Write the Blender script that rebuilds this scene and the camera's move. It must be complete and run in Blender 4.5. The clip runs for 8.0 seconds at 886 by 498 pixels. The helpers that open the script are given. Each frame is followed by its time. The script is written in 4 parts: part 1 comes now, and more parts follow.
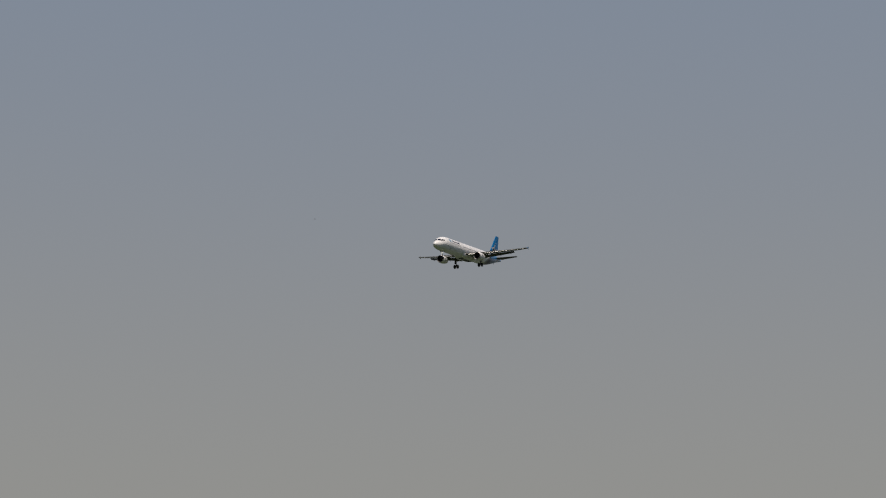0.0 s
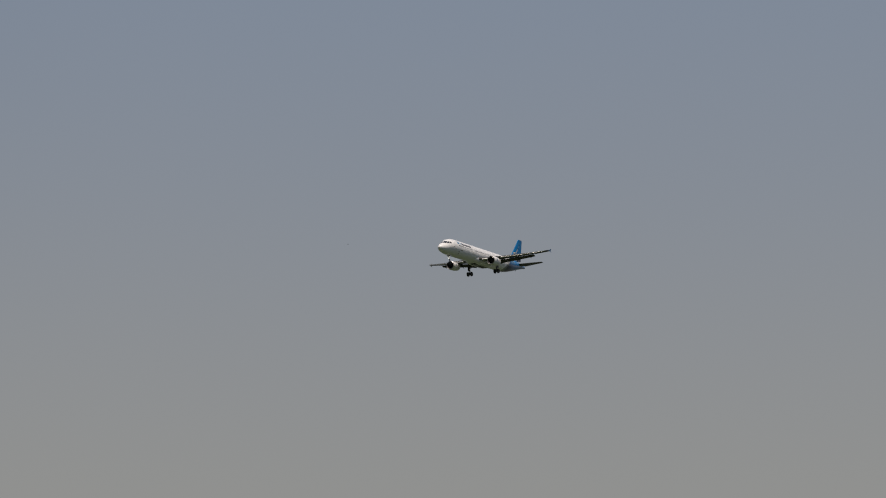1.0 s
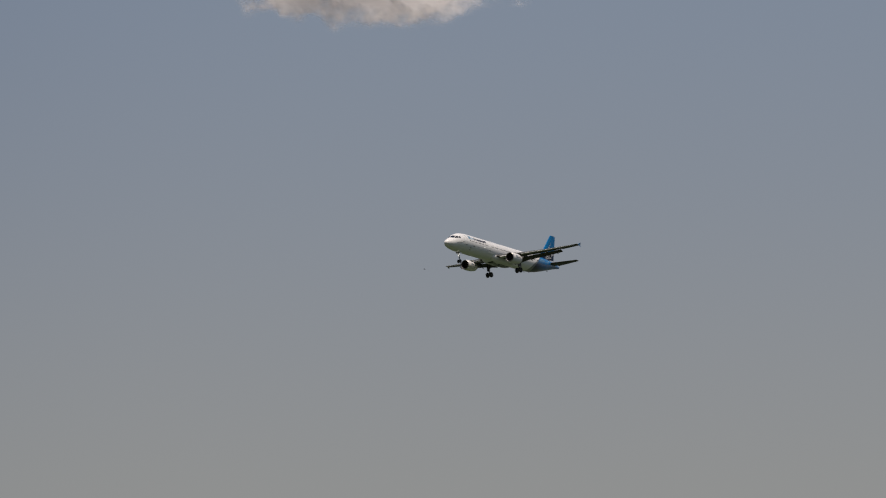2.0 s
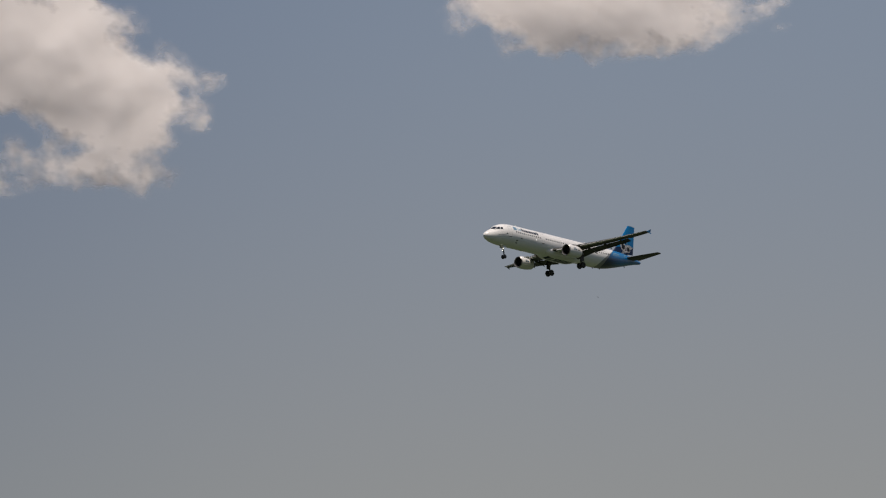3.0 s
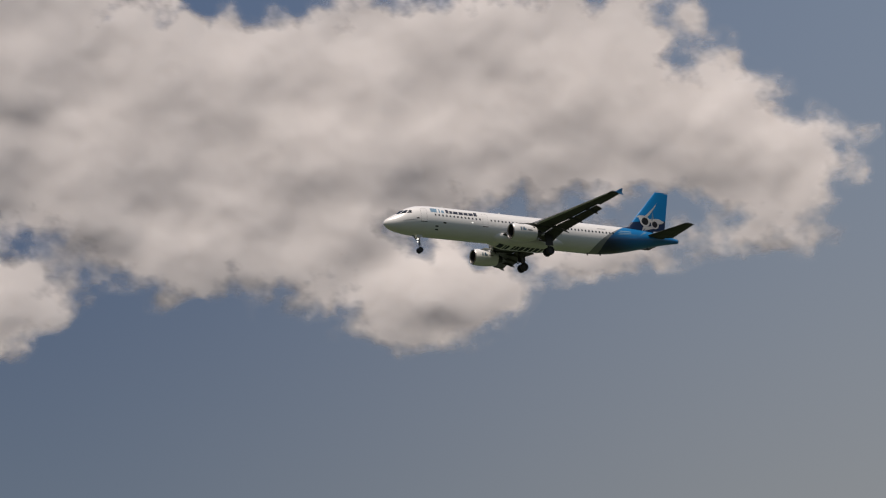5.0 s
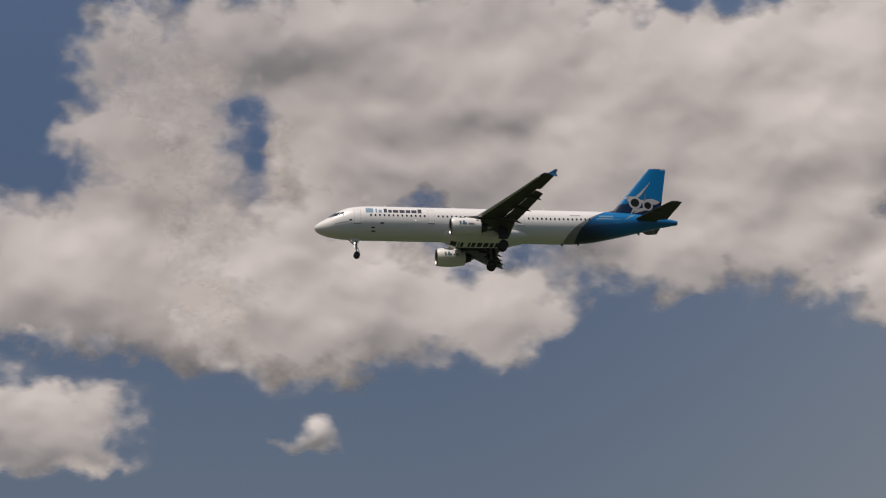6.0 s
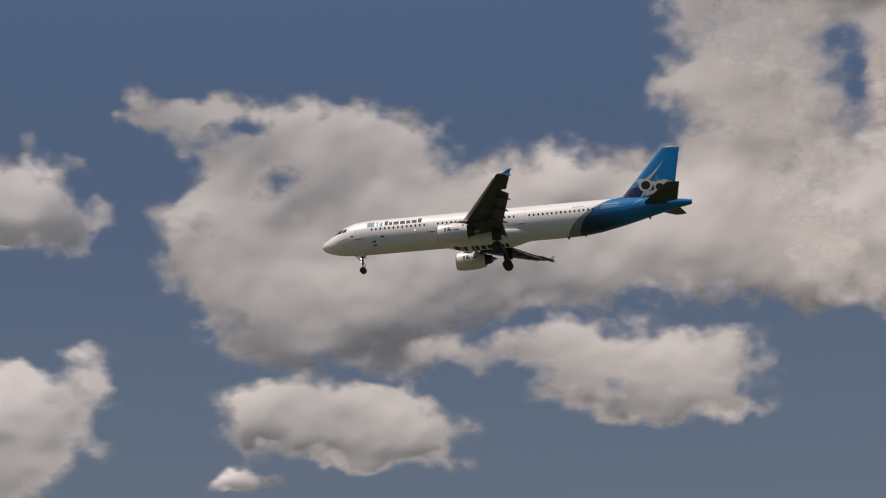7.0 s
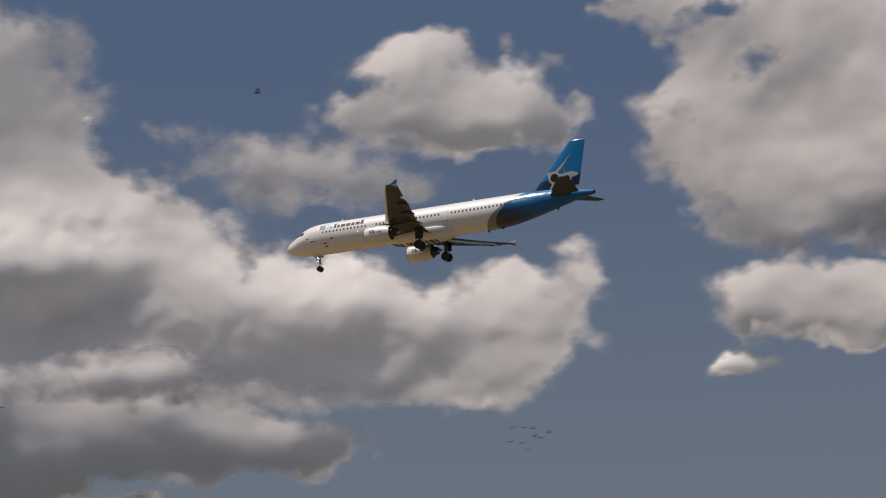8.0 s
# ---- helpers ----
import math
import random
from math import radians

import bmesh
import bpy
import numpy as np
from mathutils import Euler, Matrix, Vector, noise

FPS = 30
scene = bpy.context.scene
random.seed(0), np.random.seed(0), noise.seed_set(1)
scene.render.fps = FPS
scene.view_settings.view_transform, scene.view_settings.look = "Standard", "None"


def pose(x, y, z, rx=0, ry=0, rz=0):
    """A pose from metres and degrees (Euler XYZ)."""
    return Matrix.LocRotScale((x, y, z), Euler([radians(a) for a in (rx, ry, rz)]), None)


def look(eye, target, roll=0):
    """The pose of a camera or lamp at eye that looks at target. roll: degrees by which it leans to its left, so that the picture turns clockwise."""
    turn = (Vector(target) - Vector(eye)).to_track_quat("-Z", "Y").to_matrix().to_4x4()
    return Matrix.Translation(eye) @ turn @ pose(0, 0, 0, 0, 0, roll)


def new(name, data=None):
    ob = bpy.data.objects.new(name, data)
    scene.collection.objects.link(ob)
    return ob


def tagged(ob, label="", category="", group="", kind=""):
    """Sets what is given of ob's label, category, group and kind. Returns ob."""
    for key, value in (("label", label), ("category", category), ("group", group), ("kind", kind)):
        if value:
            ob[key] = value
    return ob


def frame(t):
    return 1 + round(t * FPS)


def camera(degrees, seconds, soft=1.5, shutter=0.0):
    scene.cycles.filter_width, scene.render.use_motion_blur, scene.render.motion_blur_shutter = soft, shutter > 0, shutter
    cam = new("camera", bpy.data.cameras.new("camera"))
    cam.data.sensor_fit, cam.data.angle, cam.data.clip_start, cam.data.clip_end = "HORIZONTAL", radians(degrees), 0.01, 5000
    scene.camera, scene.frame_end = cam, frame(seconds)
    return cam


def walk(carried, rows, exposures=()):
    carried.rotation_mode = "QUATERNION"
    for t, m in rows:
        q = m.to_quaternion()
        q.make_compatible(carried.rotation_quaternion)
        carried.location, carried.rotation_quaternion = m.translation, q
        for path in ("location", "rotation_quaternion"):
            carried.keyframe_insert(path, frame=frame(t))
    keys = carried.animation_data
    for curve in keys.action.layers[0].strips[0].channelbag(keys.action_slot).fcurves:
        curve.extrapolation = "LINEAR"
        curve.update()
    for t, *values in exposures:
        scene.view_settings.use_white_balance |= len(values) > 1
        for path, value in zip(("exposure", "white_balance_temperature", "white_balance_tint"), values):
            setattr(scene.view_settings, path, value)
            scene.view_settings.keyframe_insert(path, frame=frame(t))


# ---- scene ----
EYE = (0.0, 0.0, 1.7)


def aim(a, e, r):
    """Camera pose: azimuth a from +Y towards -X, elevation e, roll r, all in degrees."""
    return pose(*EYE, 90 + e, 0, a) @ pose(0, 0, 0, 0, 0, r)


cam = camera(27.22, 8.0, soft=1.1, shutter=0.25)
walk(cam, [(t, aim(a, e, r)) for t, a, e, r in (
    (0.0, -65.61, 12.08, 0.45), (0.5, -63.67, 12.59, 0.31), (1.0, -61.47, 13.14, 0.05), (1.2, -60.79, 13.22, 0.10),
    (2.3, -53.36, 14.72, -0.55), (2.5, -51.56, 15.06, -0.77), (3.0, -47.27, 15.39, -0.64), (3.5, -42.16, 15.71, -0.44),
    (4.0, -36.86, 17.03, 0.0), (4.2, -34.46, 17.43, -0.30), (5.3, -21.50, 17.89, -1.32), (5.5, -18.14, 18.08, -1.20),
    (6.0, -9.48, 17.92, -0.82), (6.5, -0.24, 16.94, -0.95), (7.0, 10.42, 16.49, -1.37), (7.5, 17.68, 15.23, -1.35),
    (8.0, 26.13, 13.30, -1.37))])

# ---- light ----
SUN_EL, SUN_AZ = 66.0, 125.0          # degrees; azimuth from +Y towards -X
world = bpy.data.worlds.new("sky")
scene.world = world
world.use_nodes = True
wn, wl = world.node_tree.nodes, world.node_tree.links
wn.clear()
w_out, w_bg = wn.new("ShaderNodeOutputWorld"), wn.new("ShaderNodeBackground")
w_sky = wn.new("ShaderNodeTexSky")
w_sky.sky_type, w_sky.sun_disc = "NISHITA", False
w_sky.sun_elevation, w_sky.sun_rotation = radians(SUN_EL), radians(-SUN_AZ)
w_sky.air_density, w_sky.dust_density, w_sky.ozone_density = 1.0, 1.6, 1.2
w_co, w_sep = wn.new("ShaderNodeTexCoord"), wn.new("ShaderNodeSeparateXYZ")
wl.new(w_co.outputs["Generated"], w_sep.inputs[0])


def w_range(sock, a, b, c, d):
    n = wn.new("ShaderNodeMapRange")
    n.interpolation_type = "SMOOTHSTEP"
    for i, v in enumerate((a, b, c, d)):
        n.inputs[i + 1].default_value = v
    wl.new(sock, n.inputs[0])
    return n.outputs[0]


# haze: bright grey on the +X side of the sky, thinner slate blue on the other
def w_blend(fac, a, b):
    n = wn.new("ShaderNodeMix")
    n.data_type = "RGBA"
    wl.new(fac, n.inputs["Factor"])
    for key, v in (("A", a), ("B", b)):
        if isinstance(v, tuple):
            n.inputs[key].default_value = (*v, 1)
        else:
            wl.new(v, n.inputs[key])
    return n.outputs["Result"]


w_low = w_range(w_sep.outputs["Z"], 0.04, 0.40, 0.0, 1.0)
w_side = w_range(w_sep.outputs["X"], 0.13, 0.77, 0.0, 1.0)
w_slate = w_blend(w_low, (1.30, 1.58, 1.98), (0.68, 1.03, 1.82))
w_grey = w_blend(w_low, (2.8, 2.74, 2.6), (2.15, 2.52, 3.12))
w_haze = w_blend(w_side, w_slate, w_grey)
w_view = w_blend(w_range(w_sep.outputs["Z"], 0.30, 0.85, 0.95, 0.0), w_sky.outputs[0], w_haze)
wl.new(w_view, w_bg.inputs["Color"])
w_bg.inputs["Strength"].default_value = 0.10
wl.new(w_bg.outputs[0], w_out.inputs[0])

sun = new("sun", bpy.data.lights.new("sun", "SUN"))
sun.data.energy, sun.data.angle, sun.data.color = 4.0, radians(0.55), (1.0, 0.865, 0.74)
s_az, s_el = radians(SUN_AZ), radians(SUN_EL)
sun_way = Vector((-math.sin(s_az) * math.cos(s_el), math.cos(s_az) * math.cos(s_el), math.sin(s_el)))
sun.matrix_world = look(sun_way * 300, (0, 0, 0))
scene.view_settings.exposure = 0.0


# ---- materials ----
class Nodes:
    """A node material, with short ways to add nodes."""

    def __init__(self, name, color=(0.8, 0.8, 0.8), rough=0.5, metal=0.0):
        self.mat = bpy.data.materials.new(name)
        self.mat.use_nodes = True
        self.nt = self.mat.node_tree
        self.bsdf = self.nt.nodes["Principled BSDF"]
        self.put("Base Color", (*color, 1)), self.put("Roughness", rough), self.put("Metallic", metal)
        self.co = None

    def put(self, key, value):
        if isinstance(value, (bpy.types.NodeSocket,)):
            self.nt.links.new(value, self.bsdf.inputs[key])
        else:
            self.bsdf.inputs[key].default_value = value

    def node(self, kind):
        return self.nt.nodes.new("ShaderNode" + kind)

    def coords(self):
        if not self.co:
            self.co = self.node("TexCoord").outputs["Object"]
        return self.co

    def axes(self):
        n = self.node("SeparateXYZ")
        self.nt.links.new(self.coords(), n.inputs[0])
        return n.outputs

    def math(self, op, *args):
        n = self.node("Math")
        n.operation = op
        for i, a in enumerate(args):
            if isinstance(a, (int, float)):
                n.inputs[i].default_value = a
            else:
                self.nt.links.new(a, n.inputs[i])
        return n.outputs[0]

    def ramp(self, sock, a, b, c=0.0, d=1.0):
        n = self.node("MapRange")
        n.interpolation_type = "SMOOTHSTEP"
        for i, v in enumerate((a, b, c, d)):
            n.inputs[i + 1].default_value = v
        self.nt.links.new(sock, n.inputs[0])
        return n.outputs[0]

    def noise(self, scale, detail=4.0, rough=0.55, stretch=None):
        n = self.node("TexNoise")
        n.inputs["Scale"].default_value, n.inputs["Detail"].default_value = scale, detail
        n.inputs["Roughness"].default_value = rough
        src = self.coords()
        if stretch:
            m = self.node("Mapping")
            m.inputs["Scale"].default_value = stretch
            self.nt.links.new(src, m.inputs[0])
            src = m.outputs[0]
        self.nt.links.new(src, n.inputs["Vector"])
        return n.outputs["Fac"]

    def mix(self, fac, a, b):
        n = self.node("Mix")
        n.data_type = "RGBA"
        for key, v in (("Factor", fac), ("A", a), ("B", b)):
            if isinstance(v, tuple):
                n.inputs[key].default_value = (*v, 1)
            elif isinstance(v, (int, float)):
                n.inputs[key].default_value = v
            else:
                self.nt.links.new(v, n.inputs[key])
        return n.outputs["Result"]

    def bump(self, height, strength=0.1, distance=0.01):
        n = self.node("Bump")
        n.inputs["Strength"].default_value, n.inputs["Distance"].default_value = strength, distance
        self.nt.links.new(height, n.inputs["Height"])
        self.put("Normal", n.outputs[0])


def worn(name, color, rough, metal=0.0, dirt=0.75, scale=1.2, stretch=(0.25, 1, 1.4), shine=0.5):
    """Paint or metal with long stains along the airflow and fine grain in the gloss."""
    m = Nodes(name, color, rough, metal)
    f = m.ramp(m.noise(scale, 5, 0.6, stretch), 0.35, 0.75)
    m.put("Base Color", m.mix(f, color, tuple(c * dirt for c in color)))
    m.put("Specular IOR Level", shine)
    m.put("Roughness", m.math("ADD", rough - 0.06, m.math("MULTIPLY", m.noise(9.0, 3), 0.14)))
    return m.mat


BLUE, NAVY, WHITE = (0.0, 0.135, 0.35), (0.004, 0.016, 0.05), (0.72, 0.715, 0.70)


def livery_fuselage():
    m = Nodes("fuselage_paint", WHITE, 0.28)
    ax = m.axes()
    x, z = ax["X"], ax["Z"]
    edge = m.math("ADD", m.math("MULTIPLY_ADD", z, 1.05, 32.5), m.math("MULTIPLY", m.math("MULTIPLY", z, z), 0.22))
    past = m.math("SUBTRACT", x, edge)
    width = m.math("MULTIPLY", m.math("SUBTRACT", 1.7, z), 0.37)
    band = m.ramp(m.math("ADD", past, width), -0.03, 0.03)
    blue = m.ramp(past, -0.03, 0.03)
    deep = m.ramp(m.math("ADD", m.math("MULTIPLY", past, 0.16), m.math("MULTIPLY", z, 0.42)), -0.40, 0.80)
    # skin joints every 1.6 m, very faint, and streaks along the belly
    stain = m.ramp(m.noise(0.9, 5, 0.6, (0.2, 1, 1.5)), 0.4, 0.8, 0.0, 0.16)
    joint = m.math("LESS_THAN", m.math("FRACT", m.math("MULTIPLY", x, 0.61)), 0.012)
    white = m.mix(m.math("MAXIMUM", stain, m.math("MULTIPLY", joint, 0.22)), WHITE, (0.42, 0.41, 0.39))
    col = m.mix(band, white, (0.20, 0.21, 0.21))
    col = m.mix(blue, col, m.mix(deep, NAVY, BLUE))
    m.put("Base Color", col)
    m.put("Roughness", m.math("ADD", 0.24, m.math("MULTIPLY", m.noise(6.0, 3), 0.12)))
    m.put("Coat Weight", 0.25)
    return m.mat


def livery_fin():
    m = Nodes("fin_paint", BLUE, 0.3)
    ax = m.axes()
    low = m.ramp(m.math("MULTIPLY_ADD", ax["X"], 0.12, m.math("MULTIPLY", ax["Z"], -1.0)), 1.32, 1.40)
    f = m.ramp(m.noise(0.7, 4, 0.6, (1, 1, 0.4)), 0.35, 0.8, 0.0, 0.35)
    blue = m.mix(f, BLUE, (0.0, 0.12, 0.28))
    m.put("Base Color", m.mix(low, blue, NAVY))
    m.put("Specular IOR Level", 0.2), m.put("Roughness", 0.45)
    return m.mat


M_FUSE, M_FIN = livery_fuselage(), livery_fin()
M_WHITE = worn("white_paint", WHITE, 0.32, dirt=0.86)
M_WING = worn("wing_grey", (0.062, 0.065, 0.060), 0.5, dirt=0.6, shine=0.2)
M_FLAP = worn("flap_grey", (0.065, 0.066, 0.062), 0.5, dirt=0.6, shine=0.2)
M_BLUE = worn("blue_paint", (0.0, 0.09, 0.22), 0.5, dirt=0.8)
M_NAVY = worn("navy_paint", (0.008, 0.014, 0.035), 0.65)
M_SKY = worn("light_blue_paint", (0.15, 0.27, 0.38), 0.6)
M_GREY = worn("grey_paint", (0.33, 0.33, 0.33), 0.45)
M_DARK = worn("dark_metal", (0.045, 0.045, 0.045), 0.5, 0.4)
M_STEEL = worn("steel", (0.35, 0.35, 0.35), 0.38, 0.8)
M_GEAR = worn("gear_metal", (0.11, 0.11, 0.11), 0.45, 0.5)
M_SLAT = worn("bare_slat_metal", (0.55, 0.55, 0.54), 0.35, 0.6)
M_LIP = worn("polished_lip", (0.30, 0.29, 0.28), 0.34, 0.9)
M_RUBBER = worn("tyre_rubber", (0.018, 0.018, 0.018), 0.75)
M_GLASS = Nodes("window_glass", (0.012, 0.015, 0.02), 0.08).mat
M_BLACK = worn("black_paint", (0.012, 0.012, 0.014), 0.4)


def lamp_glass():
    m = Nodes("lit_lamp_and_glint_lens", (0.9, 0.9, 0.85), 0.1)
    m.put("Emission Color", (1, 0.96, 0.86, 1)), m.put("Emission Strength", 1.5)
    return m.mat


# for the lit taxi lights, and for the glint put on the scan lights
M_LAMP_GLINT = lamp_glass()


# ---- mesh helpers ----
def part(name, bm, material, parent, label=""):
    """One mesh object from a bmesh, under its thing or part."""
    mesh = bpy.data.meshes.new(name)
    bmesh.ops.recalc_face_normals(bm, faces=bm.faces)
    for f in bm.faces:
        f.smooth = True
    bm.to_mesh(mesh)
    bm.free()
    for m in material if isinstance(material, (list, tuple)) else [material]:
        mesh.materials.append(m)
    mesh.set_sharp_from_angle(angle=radians(38))
    ob = new(name, mesh)
    ob.parent = parent
    return tagged(ob, label)


def pchip(xs, ys):
    """Smooth monotone curve through knots."""
    xs, ys = np.array(xs, float), np.array(ys, float)
    h, d = np.diff(xs), np.diff(ys) / np.diff(xs)
    m = np.zeros(len(xs))
    for i in range(1, len(xs) - 1):
        if d[i - 1] * d[i] > 0:
            a, b = 2 * h[i] + h[i - 1], h[i] + 2 * h[i - 1]
            m[i] = (a + b) / (a / d[i - 1] + b / d[i])
    m[0], m[-1] = d[0], d[-1]

    def f(x):
        i = int(np.clip(np.searchsorted(xs, x) - 1, 0, len(h) - 1))
        t = (min(max(x, xs[0]), xs[-1]) - xs[i]) / h[i]
        return float((1 + 2 * t) * (1 - t) ** 2 * ys[i] + t * (1 - t) ** 2 * h[i] * m[i] + t * t * (3 - 2 * t) * ys[i + 1] + t * t * (t - 1) * h[i] * m[i + 1])
    return f


def skin(bm, rings, cap=True, mat=0):
    """Faces between closed rings of points."""
    vs = [[bm.verts.new(p) for p in ring] for ring in rings]
    n = len(vs[0])
    for a, b in zip(vs, vs[1:]):
        for i in range(n):
            f = bm.faces.new((a[i], a[(i + 1) % n], b[(i + 1) % n], b[i]))
            f.material_index = mat
    if cap:
        for ring in (vs[0], vs[-1]):
            bm.faces.new(ring).material_index = mat
    return bm


def tube(bm, a, b, r0, r1=None, n=10, mat=0):
    a, b = Vector(a), Vector(b)
    q = (b - a).to_track_quat("Z", "Y")
    r1 = r0 if r1 is None else r1
    ring = [(math.cos(k * math.tau / n), math.sin(k * math.tau / n)) for k in range(n)]
    return skin(bm, [[c + q @ Vector((u * r, v * r, 0)) for u, v in ring] for c, r in ((a, r0), (b, r1))], True, mat)


def lathe(bm, profile, centre, n=40, mat=0, squash=1.0, cap=False):
    """Turned about the X axis; profile: (x, radius)."""
    c = Vector(centre)
    return skin(bm, [[c + Vector((x, r * math.cos(k * math.tau / n), r * squash * math.sin(k * math.tau / n))) for k in range(n)] for x, r in profile], cap, mat)


def box(bm, lo, hi, mat=0, bevel=0.0):
    res = bmesh.ops.create_cube(bm, size=1)["verts"]
    for v in res:
        v.co = Vector([lo[i] + (v.co[i] + 0.5) * (hi[i] - lo[i]) for i in range(3)])
    fs = {f for v in res for f in v.link_faces}
    for f in fs:
        f.material_index = mat
    if bevel:
        bmesh.ops.bevel(bm, geom=list({e for v in res for e in v.link_edges}), offset=bevel, segments=2, affect="EDGES")
    return bm


def foil(c0=0.0, c1=1.0, thick=0.12, camber=0.02, n=12):
    """Airfoil outline between the chord fractions c0 and c1: (chord, height)."""
    def half(c):
        c = min(max(c, 0), 1)
        return 5 * thick * (0.2969 * math.sqrt(c) - 0.126 * c - 0.3516 * c ** 2 + 0.2843 * c ** 3 - 0.1015 * c ** 4) + 0.0012
    cs = [c0 + (c1 - c0) * (1 - math.cos(math.pi * k / n)) / 2 for k in range(n + 1)]
    up = [(c, 4 * camber * c * (1 - c) + half(c)) for c in reversed(cs)]
    lo = [(c, 4 * camber * c * (1 - c) - half(c)) for c in cs]
    return up + lo[1:] if c0 <= 0 else up + lo


def loft(bm, stations, c0=0.0, c1=1.0, camber=0.02, upright=False, mat=0):
    """stations: (leading edge point, chord, thickness, nose-down degrees)."""
    rings = []
    for p, chord, thick, twist in stations:
        ct, st = math.cos(radians(twist)), math.sin(radians(twist))
        ring = []
        for c, h in foil(c0, c1, thick, camber):
            u, v = c * chord, h * chord
            u, v = u * ct + v * st, -u * st + v * ct
            ring.append(Vector(p) + (Vector((u, v, 0)) if upright else Vector((u, 0, v))))
        rings.append(ring)
    return skin(bm, rings, True, mat)


# ---- airliner: x aft of the nose, y to starboard, z up from the cabin's axis ----
TOP = pchip([0, 0.12, 0.45, 1.0, 1.6, 2.5, 3.3, 4.3, 5.6, 7, 34, 37, 40, 43, 44.25],
            [-0.76, -0.46, -0.14, 0.2, 0.55, 1.17, 1.56, 1.87, 2.03, 2.07, 2.07, 2.02, 1.82, 1.42, 1.20])
BOT = pchip([0, 0.12, 0.45, 1.0, 2.0, 3.0, 4.5, 6, 29.0, 31, 33, 36, 39, 42, 44.25],
            [-0.76, -1.05, -1.32, -1.56, -1.82, -1.96, -2.05, -2.07, -2.07, -2.03, -1.86, -1.28, -0.55, 0.20, 0.64])
WID = pchip([0, 0.12, 0.45, 1.0, 2.0, 3.0, 4.5, 6, 30.5, 33, 36, 39, 42, 44.25],
            [0.01, 0.33, 0.62, 0.95, 1.40, 1.69, 1.92, 1.975, 1.975, 1.92, 1.66, 1.22, 0.72, 0.29])


def hull(x, theta, off=0.0):
    """Point of the hull at x, theta degrees from the top towards port, lifted by off along the normal."""
    def p(x, th):
        t, b = TOP(x), BOT(x)
        return Vector((x, -WID(x) * math.sin(th), (t + b) / 2 + (t - b) / 2 * math.cos(th)))
    th = radians(theta)
    q = p(x, th)
    n = (p(x + 0.01, th) - p(x - 0.01, th)).cross(p(x, th + 0.01) - p(x, th - 0.01)).normalized()
    if n.dot(q - Vector((x + 0.6, 0, (TOP(x) + BOT(x)) / 2))) < 0:
        n = -n
    return q + n * off


def patch(bm, c00, c10, c11, c01, nu=6, nv=4, off=0.012, mat=0):
    """A thin plate on the hull; the corners are (x, theta)."""
    def at(u, v, o):
        x = (1 - v) * ((1 - u) * c00[0] + u * c10[0]) + v * ((1 - u) * c01[0] + u * c11[0])
        th = (1 - v) * ((1 - u) * c00[1] + u * c10[1]) + v * ((1 - u) * c01[1] + u * c11[1])
        return hull(x, th, o)
    g = [[bm.verts.new(at(i / nu, j / nv, off)) for j in range(nv + 1)] for i in range(nu + 1)]
    for i in range(nu):
        for j in range(nv):
            bm.faces.new((g[i][j], g[i + 1][j], g[i + 1][j + 1], g[i][j + 1])).material_index = mat
    rim = [(i, 0) for i in range(nu)] + [(nu, j) for j in range(nv)] + [(i, nv) for i in range(nu, 0, -1)] + [(0, j) for j in range(nv, 0, -1)]
    low = [bm.verts.new(at(i / nu, j / nv, -0.02)) for i, j in rim]
    for k in range(len(rim)):
        a, b = rim[k], rim[(k + 1) % len(rim)]
        bm.faces.new((g[a[0]][a[1]], g[b[0]][b[1]], low[(k + 1) % len(rim)], low[k])).material_index = mat
    return bm


def rect(bm, x0, x1, t0, t1, **kw):
    return patch(bm, (x0, t0), (x1, t0), (x1, t1), (x0, t1), **kw)


